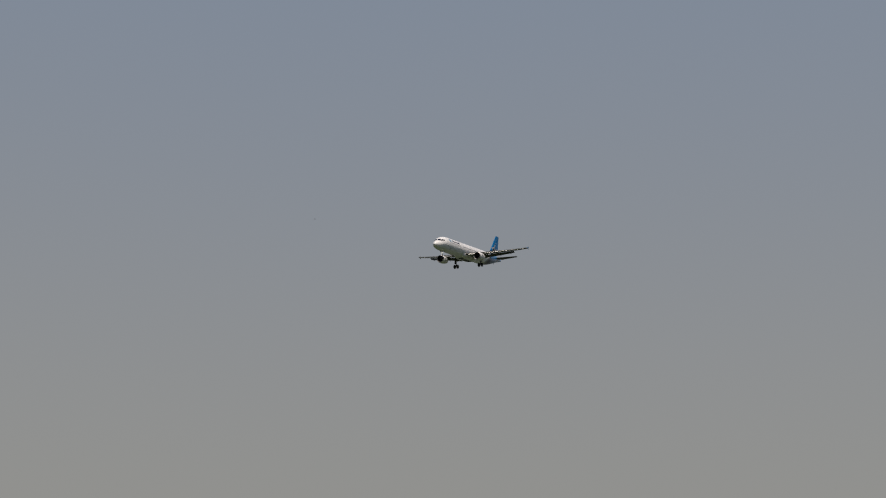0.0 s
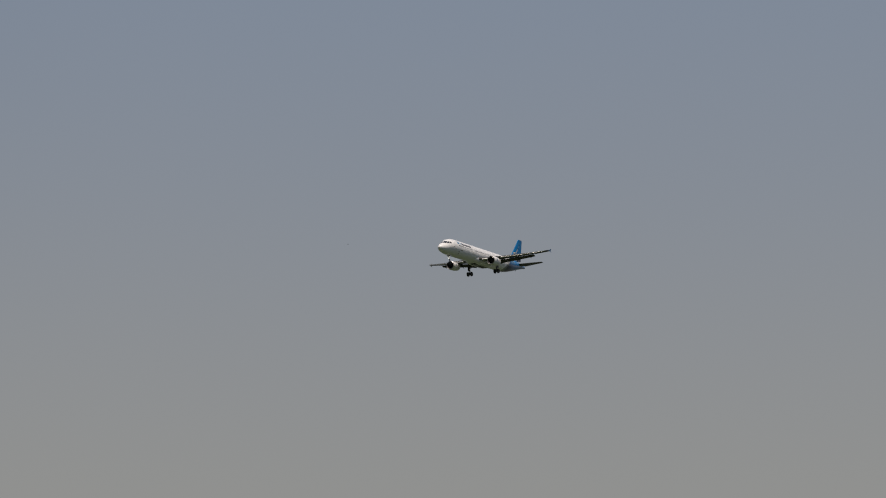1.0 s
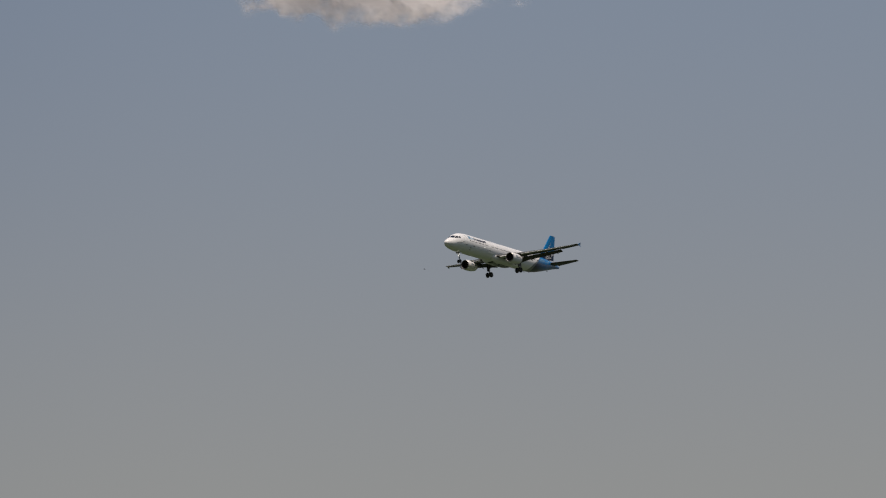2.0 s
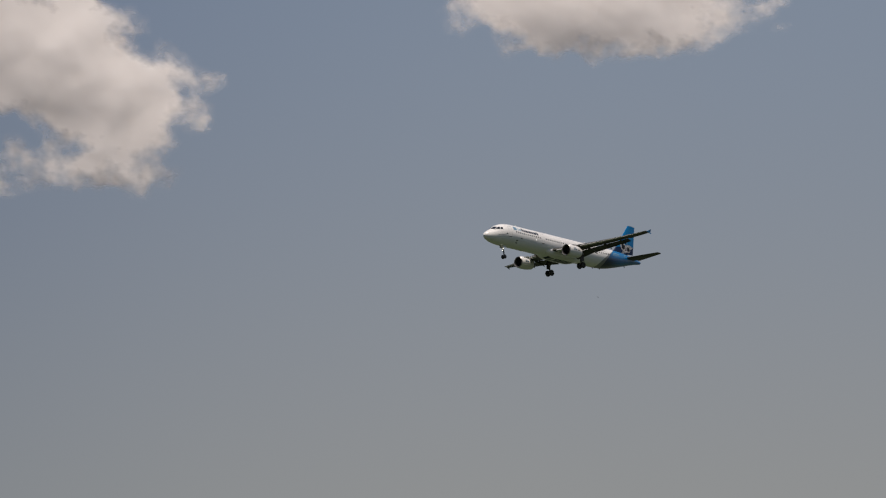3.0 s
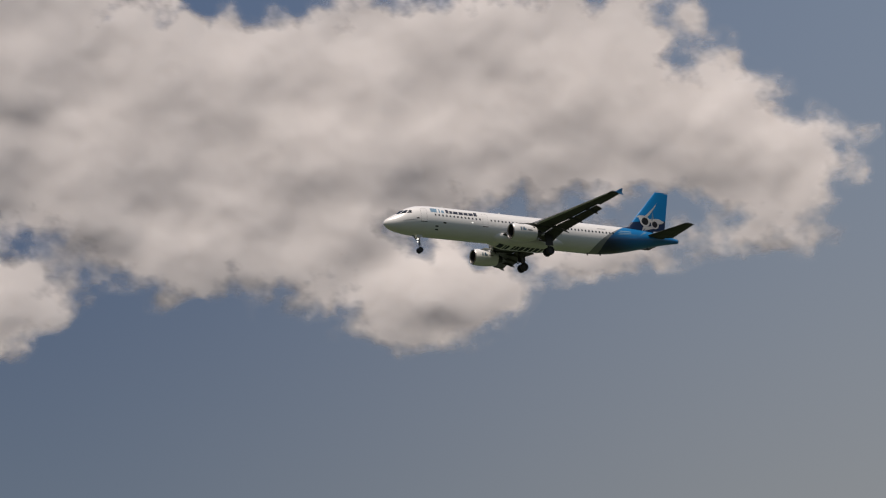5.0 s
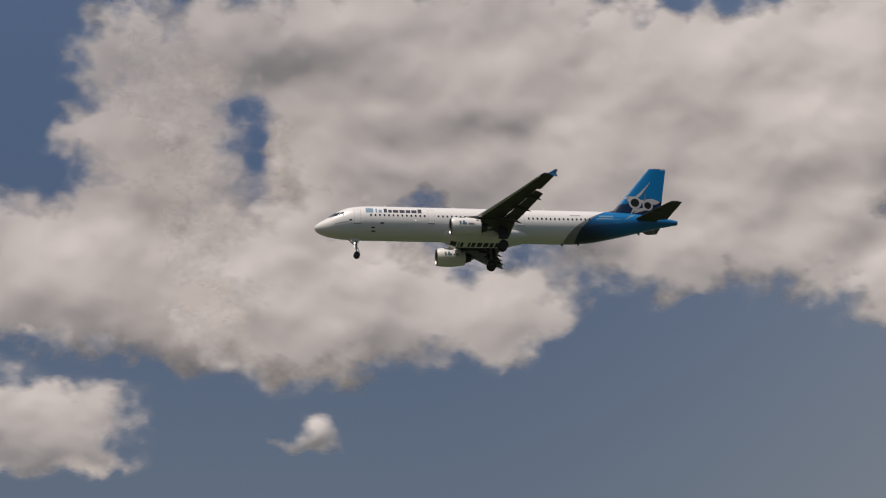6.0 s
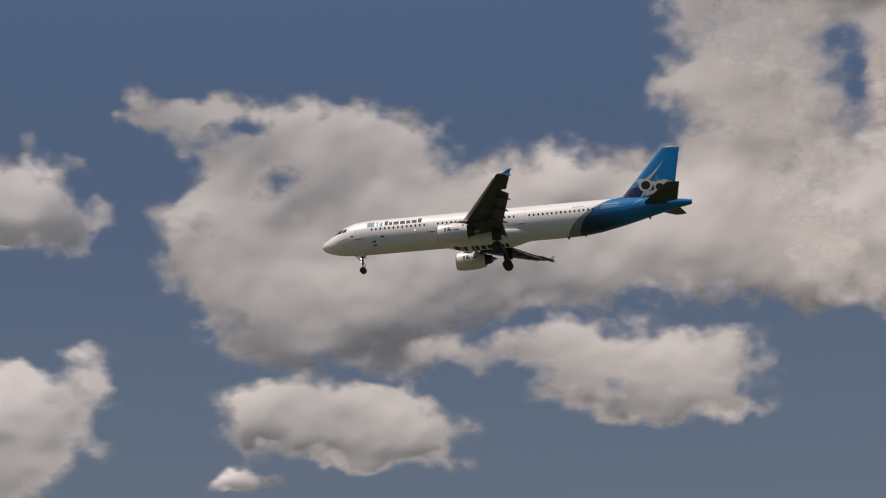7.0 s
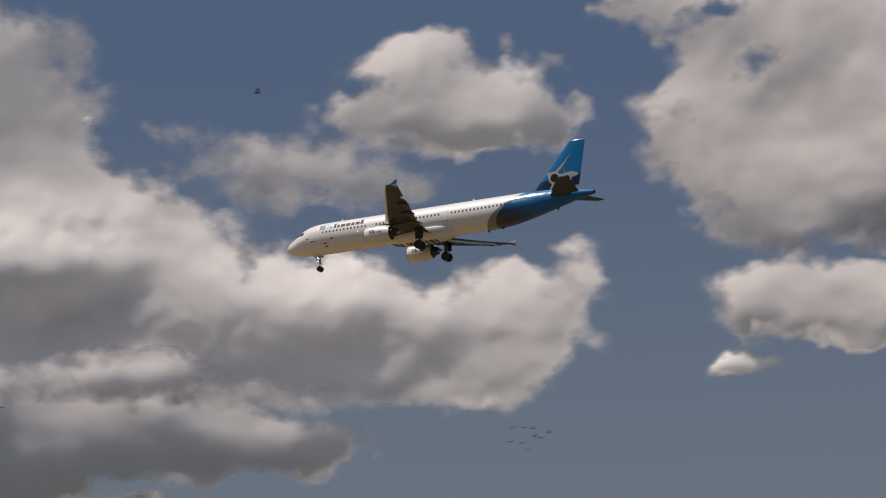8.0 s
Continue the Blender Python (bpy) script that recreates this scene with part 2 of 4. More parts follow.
def build_fuselage(jet):
    bm = bmesh.new()
    xs = [0.0, 0.03, 0.08, 0.15, 0.28, 0.45, 0.7, 1.0, 1.35, 1.7, 2.1, 2.5, 2.9, 3.3, 3.8, 4.3, 5, 5.6, 6.3, 7]
    xs += [7 + 1.5 * k for k in range(1, 15)] + [29 + 0.75 * k for k in range(1, 20)] + [43.6, 44.0, 44.25]
    rings = []
    for x in xs:
        t, b, w = TOP(x), BOT(x), WID(x)
        rings.append([(x, -w * math.sin(k * math.tau / 56), (t + b) / 2 + max((t - b) / 2, 0.01) * math.cos(k * math.tau / 56)) for k in range(56)])
    fus = part("fuselage", skin(bm, rings), M_FUSE, jet, "white fuselage with blue rear end")
    # tail cone outlet
    part("exhaust_outlet", lathe(bmesh.new(), [(-0.12, 0.30), (0.10, 0.26), (0.10, 0.2), (-0.05, 0.18)], (44.25, 0, 0.93), 20, cap=True), M_DARK, fus, "dark auxiliary exhaust outlet")
    for s in (1, -1):
        for k, c in enumerate((((1.42, 5), (1.78, 44), (2.52, 36), (2.22, 5)), ((1.86, 48), (2.62, 62), (2.98, 46), (2.62, 38)), ((2.74, 63), (3.35, 68), (3.4, 53), (3.1, 48)))):
            part("cockpit_window", patch(bmesh.new(), *[(x, th * s) for x, th in c], off=0.015), M_GLASS, fus, "dark cockpit window pane")
        for x0, x1, t0, t1 in ((4.55, 5.36, 50, 106), (13.35, 14.1, 50, 104), (24.1, 24.95, 50, 104), (36.1, 36.9, 46, 100)):
            bm = bmesh.new()
            rect(bm, x0 + 0.03, x1 - 0.03, (t0 + 1) * s, (t1 - 1) * s, off=0.008, mat=0)
            for a, b, c, d in ((x0, x1, t0, t0 + 0.9), (x0 - 0.03, x1 + 0.03, t1 - 1.4, t1 + 1.4), (x0, x0 + 0.03, t0, t1), (x1 - 0.03, x1, t0, t1)):
                rect(bm, a, b, c * s, d * s, off=0.011, mat=0 if x0 > 30 else 2 if t1 + 1.4 == d and x0 < 20 else 1)
            part("cabin_door", bm, [M_FUSE, M_GREY, M_DARK], fus, "closed cabin door with dark sill")
        # company name, plain bars
        for x0, x1, t0 in ((5.95, 6.85, 46), (7.12, 7.3, 48), (7.48, 7.86, 54)):
            part("title_bar", rect(bmesh.new(), x0, x1, t0 * s, 68 * s, off=0.006), M_SKY, fus, "light blue title bar")
        for x0, x1, t0 in ((8.1, 8.5, 47), (8.62, 9.06, 53), (9.18, 9.84, 53), (9.97, 10.6, 53), (10.72, 11.26, 53), (11.38, 12.02, 53), (12.14, 12.6, 47)):
            part("title_bar", rect(bmesh.new(), x0, x1, t0 * s, 67 * s, off=0.006), M_NAVY, fus, "dark navy title bar")
        # small lettering behind the cockpit, on the aft cabin and on the blue tail
        for x0, x1, t0, t1, m in ((2.2, 3.9, 97, 99.5, M_GREY), (3.95, 4.3, 91, 96, M_DARK), (30.6, 31.9, 60, 64, M_GREY), (34.2, 36.0, 62, 68, M_SKY), (33.9, 36.0, 73, 77, M_SKY), (33.8, 36.9, 80, 82, M_SKY)):
            part("small_lettering", rect(bmesh.new(), x0, x1, t0 * s, t1 * s, off=0.006, nv=2), m, fus, "row of small unreadable lettering")
        for x, th in ((6.6, 118), (6.65, 131), (7.65, 103)):
            part("vent", rect(bmesh.new(), x, x + 0.42, th * s, (th + 5) * s, off=0.008), M_DARK, fus, "small dark vent")
        # wing scan light lens: its emission stands in for a reflected glint
        part("scan_light_glint", rect(bmesh.new(), 11.76, 11.88, 93 * s, 96 * s, off=0.02), M_LAMP_GLINT, fus, "small wing light lens with a glowing glint")
    # cabin windows, one shared mesh
    bm = bmesh.new()
    w, h, c = 0.11, 0.15, 0.055
    ring = [(-w + c, -h), (w - c, -h), (w, -h + c), (w, h - c), (w - c, h), (-w + c, h), (-w, h - c), (-w, -h + c)]
    skin(bm, [[(x, y, -0.03) for x, y in ring], [(x * 0.92, y * 0.92, 0.012) for x, y in ring]])
    first = part("cabin_window", bm, M_GLASS, fus)
    spots = [6.55 + 0.533 * k for k in range(13)] + [14.6 + 0.533 * k for k in range(18)] + [25.5 + 0.533 * k for k in range(15)]
    for s in (1, -1):
        for x in spots:
            p, q = hull(x, 78 * s), hull(x, 78 * s, 1.0)
            z = (q - p).normalized()
            ux = Vector((1, 0, 0))
            ux = (ux - z * ux.dot(z)).normalized()
            uy = z.cross(ux)
            m = Matrix((ux, uy, z)).transposed().to_4x4()
            m.translation = p
            if first:
                ob, first = first, None
                mesh = ob.data
            else:
                ob = new("cabin_window", mesh)
                ob.parent = fus
            ob.matrix_local = m
    for x, hgt in ((8.2, 0.32), (16.5, 0.32), (27.5, 0.3)):
        part("antenna", loft(bmesh.new(), [((x, 0, 2.04), 0.42, 0.1, 0), ((x + 0.18, 0, 2.05 + hgt), 0.2, 0.1, 0)], camber=0, upright=True), M_WHITE, fus, "white blade antenna")
    for x, hgt in ((29.6, 0.3), (31.6, 0.22), (39.2, 0.25)):
        part("antenna", loft(bmesh.new(), [((x, 0, BOT(x) + 0.04), 0.36, 0.1, 0), ((x + 0.16, 0, BOT(x) - hgt), 0.18, 0.1, 0)], camber=0, upright=True), M_DARK, fus, "dark blade antenna")
    # belly fairing between the wings
    bt = pchip([13.0, 15.0, 17.6, 22.5, 25.0, 28.0], [0.02, 0.5, 1.0, 1.0, 0.6, 0.02])

    def fairing(x, a, grow=0.0):
        e, ca, sa = bt(x), math.cos(a), math.sin(a)
        z = -1.15 - (0.15 + 1.2 * e + grow) * sa ** 0.75 if sa > 0 else -1.15 + 0.3 * abs(sa)
        return (x, (2.08 * (0.35 + 0.65 * e) + grow) * math.copysign(abs(ca) ** 0.8, ca), z)
    rings = [[fairing(13.0 + 15 * k / 28, math.tau * i / 32 + 1e-4) for i in range(32)] for k in range(29)]
    fair = part("belly_fairing", skin(bmesh.new(), rings), M_WHITE, jet, "white belly fairing")
    for x0, x1 in ((16.2, 16.9), (17.1, 17.25), (17.4, 17.75), (18.3, 18.6), (18.75, 19.2), (19.4, 20.0), (20.2, 20.75), (20.95, 21.4), (21.6, 22.15), (22.35, 22.7)):
        bm = bmesh.new()
        grid = [[bm.verts.new(fairing(x0 + (x1 - x0) * i / 2, radians(79 + 32 * j / 8), 0.012)) for j in range(9)] for i in range(3)]
        for i in range(2):
            for j in range(8):
                bm.faces.new((grid[i][j], grid[i + 1][j], grid[i + 1][j + 1], grid[i][j + 1]))
        part("belly_bar", bm, M_NAVY, fair, "dark bar of the belly title")


def wing_at(y):
    """Leading edge point, chord and thickness of the starboard wing at y."""
    le = 16.35 + (y - 1.97) * 0.521
    te = 22.55 + (y - 1.97) * 0.03 if y < 6.4 else 22.68 + (y - 6.4) * (25.72 - 22.68) / (17.0 - 6.4)
    z = -1.25 + (y - 1.97) * 0.082 + 0.0022 * (y - 1.97) ** 2
    return Vector((le, y, z)), te - le, 0.135 - 0.003 * y


def build_wing(jet, s):
    side = "port" if s < 0 else "starboard"

    def st(y, dx=0, dz=0, chord=None, thick=None, twist=0):
        p, c, t = wing_at(y)
        return Vector((p.x + dx, s * y, p.z + dz)), chord or c, thick or t, twist - 2.0 + 0.15 * y
    ys = [1.2, 1.97, 4, 6.4, 9, 11, 13.2, 15, 16.6, 17.0]
    wing = part("wing", loft(bmesh.new(), [st(y) for y in ys], 0.0, 0.80), M_WING, jet, "grey swept wing")
    part("aileron", loft(bmesh.new(), [st(y) for y in (13.35, 15, 16.5)], 0.81, 1.0), M_FLAP, wing)
    part("wing_tip_edge", loft(bmesh.new(), [st(y) for y in (16.56, 17.0)], 0.80, 1.0), M_WING, wing)
    for name, y0, y1, f in (("inboard_flap", 2.25, 6.25, 0.21), ("outboard_flap", 6.5, 13.15, 0.23)):
        secs, vane = [], []
        for k in range(5):
            y = y0 + (y1 - y0) * k / 4
            p, c, t = wing_at(y)
            secs.append((Vector((p.x + c * 0.775, s * y, p.z - 0.012 * c - 0.06)), c * f + 0.22, 0.12, 22))
            vane.append((Vector((p.x + c * 0.775 + (c * f + 0.22) * 0.90, s * y, p.z - 0.012 * c - 0.07 - (c * f + 0.22) * 0.37)), (c * f) * 0.34, 0.12, 31))
        part(name, loft(bmesh.new(), secs), M_FLAP, wing, "lowered grey flap")
        part("flap_tab", loft(bmesh.new(), vane), M_FLAP, wing, "lowered rear flap section")
    for y0, y1 in ((2.7, 5.0), (6.6, 9.1), (9.15, 11.6), (11.65, 14.1), (14.15, 16.4)):
        secs = []
        for y in (y0, (y0 + y1) / 2, y1):
            p, c, t = wing_at(y)
            secs.append((Vector((p.x - 0.06 * c - 0.05, s * y, p.z - 0.05 * c)), c, t * 0.85, -2.0 + 0.15 * y + 3))
        part("slat", loft(bmesh.new(), secs, 0.0, 0.115), M_SLAT, wing, "extended metal slat")
    for y, ln in ((6.35, 3.1), (9.3, 2.45), (12.1, 2.0)):
        p, c, t = wing_at(y)
        bm = bmesh.new()
        prof = pchip([0, 0.08, 0.3, 0.6, 0.85, 1.0], [0.02, 0.45, 0.9, 1.0, 0.6, 0.02])
        rings = []
        for k in range(17):
            u = k / 16
            drop = 0.0 if u < 0.45 else (u - 0.45) ** 1.2 * ln * 0.42
            cx, cz = p.x + c * 0.50 + u * ln, p.z - 0.30 - drop
            r = prof(u)
            rings.append([(cx, s * y + 0.12 * r * math.cos(a), cz + 0.20 * r * math.sin(a)) for a in [math.tau * i / 14 for i in range(14)]])
        part("flap_fairing", skin(bm, rings), M_WING, wing, "canoe-shaped flap fairing")
    p, c, t = wing_at(17.0)
    bm = bmesh.new()
    tip = Vector((p.x, s * 17.03, p.z))
    for sg, hh in ((1, 0.50), (-1, 0.34)):
        loft(bm, [(tip + Vector((0.5, 0, 0)), 1.0, 0.07, 0), (tip + Vector((1.4, s * 0.06, sg * hh)), 0.30, 0.07, 0)], camber=0, upright=True)
    bmesh.ops.recalc_face_normals(bm, faces=bm.faces)
    for f in bm.faces:
        f.material_index = 0 if f.normal.y * s > 0 else 1
    part("wingtip_fence", bm, [M_BLUE, M_GREY], wing, "wingtip fence, blue on its outer side")
    lamp = bmesh.new()
    bmesh.ops.create_icosphere(lamp, subdivisions=2, radius=0.07, matrix=Matrix.Translation(tip + Vector((0.2, 0, 0.02))))
    part("navigation_light", lamp, M_GLASS, wing)


def build_engine(jet, s):
    y, z, x0 = 5.76 * s, -2.17, 15.33
    bm = lathe(bmesh.new(), [(0.12, 1.045), (0.3, 1.09), (0.7, 1.13), (1.3, 1.15), (2.0, 1.13), (2.7, 1.06), (3.55, 0.90), (3.55, 0.86), (3.0, 0.84)], (x0, y, z), 48)
    eng = part("engine", bm, M_WHITE, jet, "white turbofan engine cowl")
    part("inlet_lip", lathe(bmesh.new(), [(0.12, 1.047), (0.04, 1.01), (0.0, 0.96), (0.03, 0.91), (0.14, 0.87)], (x0, y, z), 48), M_LIP, eng, "polished metal inlet lip")
    part("inlet_duct", lathe(bmesh.new(), [(0.14, 0.87), (0.5, 0.83), (1.15, 0.86), (1.2, 0.2)], (x0, y, z), 40), M_DARK, eng, "dark inlet duct")
    bm = bmesh.new()
    for k in range(24):
        a = math.tau * k / 24
        d, w = Vector((0, math.cos(a), math.sin(a))), Vector((0, -math.sin(a), math.cos(a)))
        c = Vector((x0 + 1.02, y, z))
        pts = [c + d * 0.28 - w * 0.03, c + d * 0.84 - w * 0.10, c + d * 0.84 + w * 0.10 + Vector((0.14, 0, 0)), c + d * 0.28 + w * 0.03 + Vector((0.1, 0, 0))]
        bm.faces.new([bm.verts.new(q) for q in pts])
    part("fan", bm, M_DARK, eng, "dark fan blades")
    part("spinner", lathe(bmesh.new(), [(0.55, 0.01), (0.62, 0.09), (0.8, 0.19), (1.04, 0.29)], (x0, y, z), 24), M_DARK, eng, "dark spinner cone")
    part("core_nozzle", lathe(bmesh.new(), [(2.7, 0.80), (3.3, 0.72), (4.0, 0.55), (4.35, 0.46), (4.35, 0.42), (3.9, 0.40)], (x0, y, z), 32), M_DARK, eng, "dark core exhaust nozzle")
    part("exhaust_plug", lathe(bmesh.new(), [(3.9, 0.34), (4.5, 0.25), (5.0, 0.04)], (x0, y, z), 24, cap=True), M_STEEL, eng)
    p, c, t = wing_at(5.76)
    part("pylon", loft(bmesh.new(), [((x0 + 1.0, y, z + 0.95), 4.6, 0.09, 0), ((x0 + 1.6, y, z + 1.25), 5.0, 0.085, 0), ((p.x - 0.35, y, p.z + 0.10), 4.4, 0.09, 0)], camber=0, upright=True), M_WING, eng, "grey engine pylon")
    # coloured marks on the cowl's sides
    for sd in (1, -1):
        for x, w, a0, a1, m in ((0.95, 0.22, -4, 20, M_SKY), (1.3, 0.5, -2, 10, M_SKY), (1.35, 0.22, 12, 22, M_BLUE), (2.0, 0.7, 0, 8, M_GREY), (0.9, 0.8, 50, 57, M_DARK), (0.62, 0.035, -80, 84, M_GREY), (2.35, 0.035, -80, 80, M_GREY), (3.0, 0.25, 28, 48, M_STEEL)):
            prof = pchip([0.3, 0.7, 1.3, 2.0, 2.7, 3.55], [1.09, 1.13, 1.15, 1.13, 1.06, 0.90])
            bm = bmesh.new()
            grid = [[bm.verts.new((x0 + x + w * i / 5, y + sd * (prof(x + w * i / 5) + 0.008) * math.cos(radians(a0 + (a1 - a0) * j / 4)), z + (prof(x + w * i / 5) + 0.008) * math.sin(radians(a0 + (a1 - a0) * j / 4)))) for j in range(5)] for i in range(6)]
            for i in range(5):
                for j in range(4):
                    bm.faces.new((grid[i][j], grid[i + 1][j], grid[i + 1][j + 1], grid[i][j + 1]))
            bmesh.ops.solidify(bm, geom=bm.faces[:], thickness=0.012)
            part("cowl_marking", bm, m, eng, "small coloured cowl marking")
    # strake on the inner side
    part("strake", loft(bmesh.new(), [((x0 + 0.9, y - s * 0.75, z + 0.85), 1.2, 0.03, 0), ((x0 + 1.4, y - s * 1.05, z + 1.10), 0.65, 0.03, 0)], camber=0), M_WHITE, eng)


FIN_ROOT, FIN_TIP = ((35.9, 1.7), 6.35), ((41.2, 7.89), 2.15)


def fin_skin(x, z, s, off=0.02):
    """Point on the fin's side."""
    u = (z - FIN_ROOT[0][1]) / (FIN_TIP[0][1] - FIN_ROOT[0][1])
    le, ch = FIN_ROOT[0][0] + u * (FIN_TIP[0][0] - FIN_ROOT[0][0]), FIN_ROOT[1] + u * (FIN_TIP[1] - FIN_ROOT[1])
    c = min(max((x - le) / ch, 0.0), 1.0)
    t = 0.105 - 0.015 * u
    h = 5 * t * ch * (0.2969 * math.sqrt(c) - 0.126 * c - 0.3516 * c ** 2 + 0.2843 * c ** 3 - 0.1015 * c ** 4)
    return Vector((x, s * (h + off), z))


def build_tail(jet):
    def st(u):
        return (Vector((FIN_ROOT[0][0] + u * 5.3, 0, FIN_ROOT[0][1] + u * 6.19)), FIN_ROOT[1] + u * (FIN_TIP[1] - FIN_ROOT[1]), 0.105 - 0.015 * u, 0)
    us = [0, 0.25, 0.5, 0.75, 0.97, 1.0]
    fin = part("fin", loft(bmesh.new(), [st(u) for u in us], 0, 0.70, 0, True), M_FIN, jet, "blue tail fin with navy foot")
    part("rudder", loft(bmesh.new(), [st(u) for u in (0.07, 0.3, 0.6, 0.985)], 0.7006, 1.0, 0, True), M_FIN, fin, "blue rudder")
    part("fin_cap", loft(bmesh.new(), [(Vector((41.25, 0, 7.89)), 2.1, 0.08, 0), (Vector((41.6, 0, 7.95)), 1.7, 0.06, 0)], 0, 1, 0, True), M_STEEL, fin, "bare metal fin cap")
    bm = bmesh.new()
    skin(bm, [[(33.9 + 4.2 * u, 0.34 * u * math.cos(a) + 0.01 * math.cos(a), 1.95 + 0.85 * u ** 1.6 * max(math.sin(a), -0.3)) for a in [math.tau * i / 16 for i in range(16)]] for u in [0.02 + 0.98 * k / 8 for k in range(9)]])
    part("dorsal_fillet", bm, M_FIN, fin)
    for s in (-1, 1):
        def strip(pts, mat, label, off=0.02):
            """pts: pairs of (x, z) across a ribbon."""
            bm = bmesh.new()
            a = [[bm.verts.new(fin_skin(x, z, s, o)) for (x, z) in pair for o in (off,)] for pair in pts]
            for p, q in zip(a, a[1:]):
                bm.faces.new((p[0], q[0], q[1], p[1]))
            bmesh.ops.solidify(bm, geom=bm.faces[:], thickness=0.012)
            part("tail_emblem", bm, mat, fin, label)

        def disc(x, z, r0, r1, mat, label, off):
            strip([((x + r0 * math.cos(a), z + r0 * math.sin(a)), (x + r1 * math.cos(a), z + r1 * math.sin(a))) for a in [math.tau * k / 28 for k in range(29)]], mat, label, off)
        band = [(37.95, 3.92, 4.0), (38.35, 3.5, 4.2), (39.0, 3.4, 4.2), (39.9, 3.3, 3.75), (40.6, 3.2, 3.85), (41.4, 3.15, 3.95), (42.0, 3.3, 3.75), (42.35, 3.55, 3.62)]
        strip([((x, a), (x, b)) for x, a, b in band], M_WHITE, "white band of the tail emblem")
        for x, z, r in ((39.15, 3.35, 0.80), (40.75, 3.05, 0.66)):
            disc(x, z, r * 0.68, r, M_WHITE, "white ring of the tail emblem", 0.035)
            disc(x, z, 0.02, r * 0.70, M_BLACK, "black disc of the tail emblem", 0.03)
        strip([((38.75 + 2.55 * u, 3.9 + 2.3 * u ** 1.25), (39.25 + 2.1 * u, 3.86 + 2.37 * u ** 1.42)) for u in [k / 8 for k in range(9)]], M_WHITE, "long white streak of the tail emblem")
        strip([((40.25 + 0.2 * u, 3.6 + 1.3 * u), (40.75 - 0.25 * u, 3.5 + 1.42 * u)) for u in (0, 0.5, 1)], M_SKY, "short light streak of the tail emblem")
        strip([((38.9 - 0.5 * u, 2.7 - 0.95 * u), (39.35 - 0.85 * u, 2.6 - 0.85 * u)) for u in (0, 0.33, 0.66, 1)], M_WHITE, "white lower arm of the tail emblem")
        strip([((38.9 + 1.7 * u, 1.95 + 0.5 * u), (39.2 + 1.75 * u, 2.55 + 0.35 * u)) for u in (0, 0.5, 1)], M_WHITE, "white lower arm of the tail emblem")
        part("tail_streak", patch(bmesh.new(), (38.4, 52 * -s), (38.9, 52 * -s), (37.55, 84 * -s), (37.5, 84 * -s), off=0.012), M_SKY, fin, "light blue streak on the tail")

        def hs(u):
            return (Vector((38.6 + 3.35 * u, s * (0.7 + 5.45 * u), 0.95 + 0.58 * u)), 4.1 - 2.65 * u, 0.10 - 0.01 * u, 1.0)
        stab = part("tailplane", loft(bmesh.new(), [hs(u) for u in (0, 0.3, 0.7, 0.96, 1.0)], 0, 0.70, 0), M_WING, jet, "grey horizontal tailplane")
        part("elevator", loft(bmesh.new(), [hs(u) for u in (0.1, 0.5, 0.98)], 0.71, 1.0, 0), M_WING, stab)


def wheel(bm, c, r, w, n=28):
    """Tyre and rim about an axis along y."""
    c = Vector(c)
    def ring(y, rr):
        return [c + Vector((rr * math.cos(k * math.tau / n), y, rr * math.sin(k * math.tau / n))) for k in range(n)]
    h = w / 2
    skin(bm, [ring(y, rr) for y, rr in ((-h * 0.8, r * 0.56), (-h, r * 0.72), (-h * 0.92, r * 0.88), (-h * 0.6, r * 0.97), (0, r), (h * 0.6, r * 0.97), (h * 0.92, r * 0.88), (h, r * 0.72), (h * 0.8, r * 0.56))], False, 0)
    for sg in (-1, 1):
        skin(bm, [ring(sg * h * 0.8, r * 0.57), ring(sg * h * 0.45, r * 0.5), ring(sg * h * 0.5, r * 0.2), ring(sg * h * 0.85, r * 0.17), ring(sg * h * 0.85, 0.01)], False, 1)
    return bm


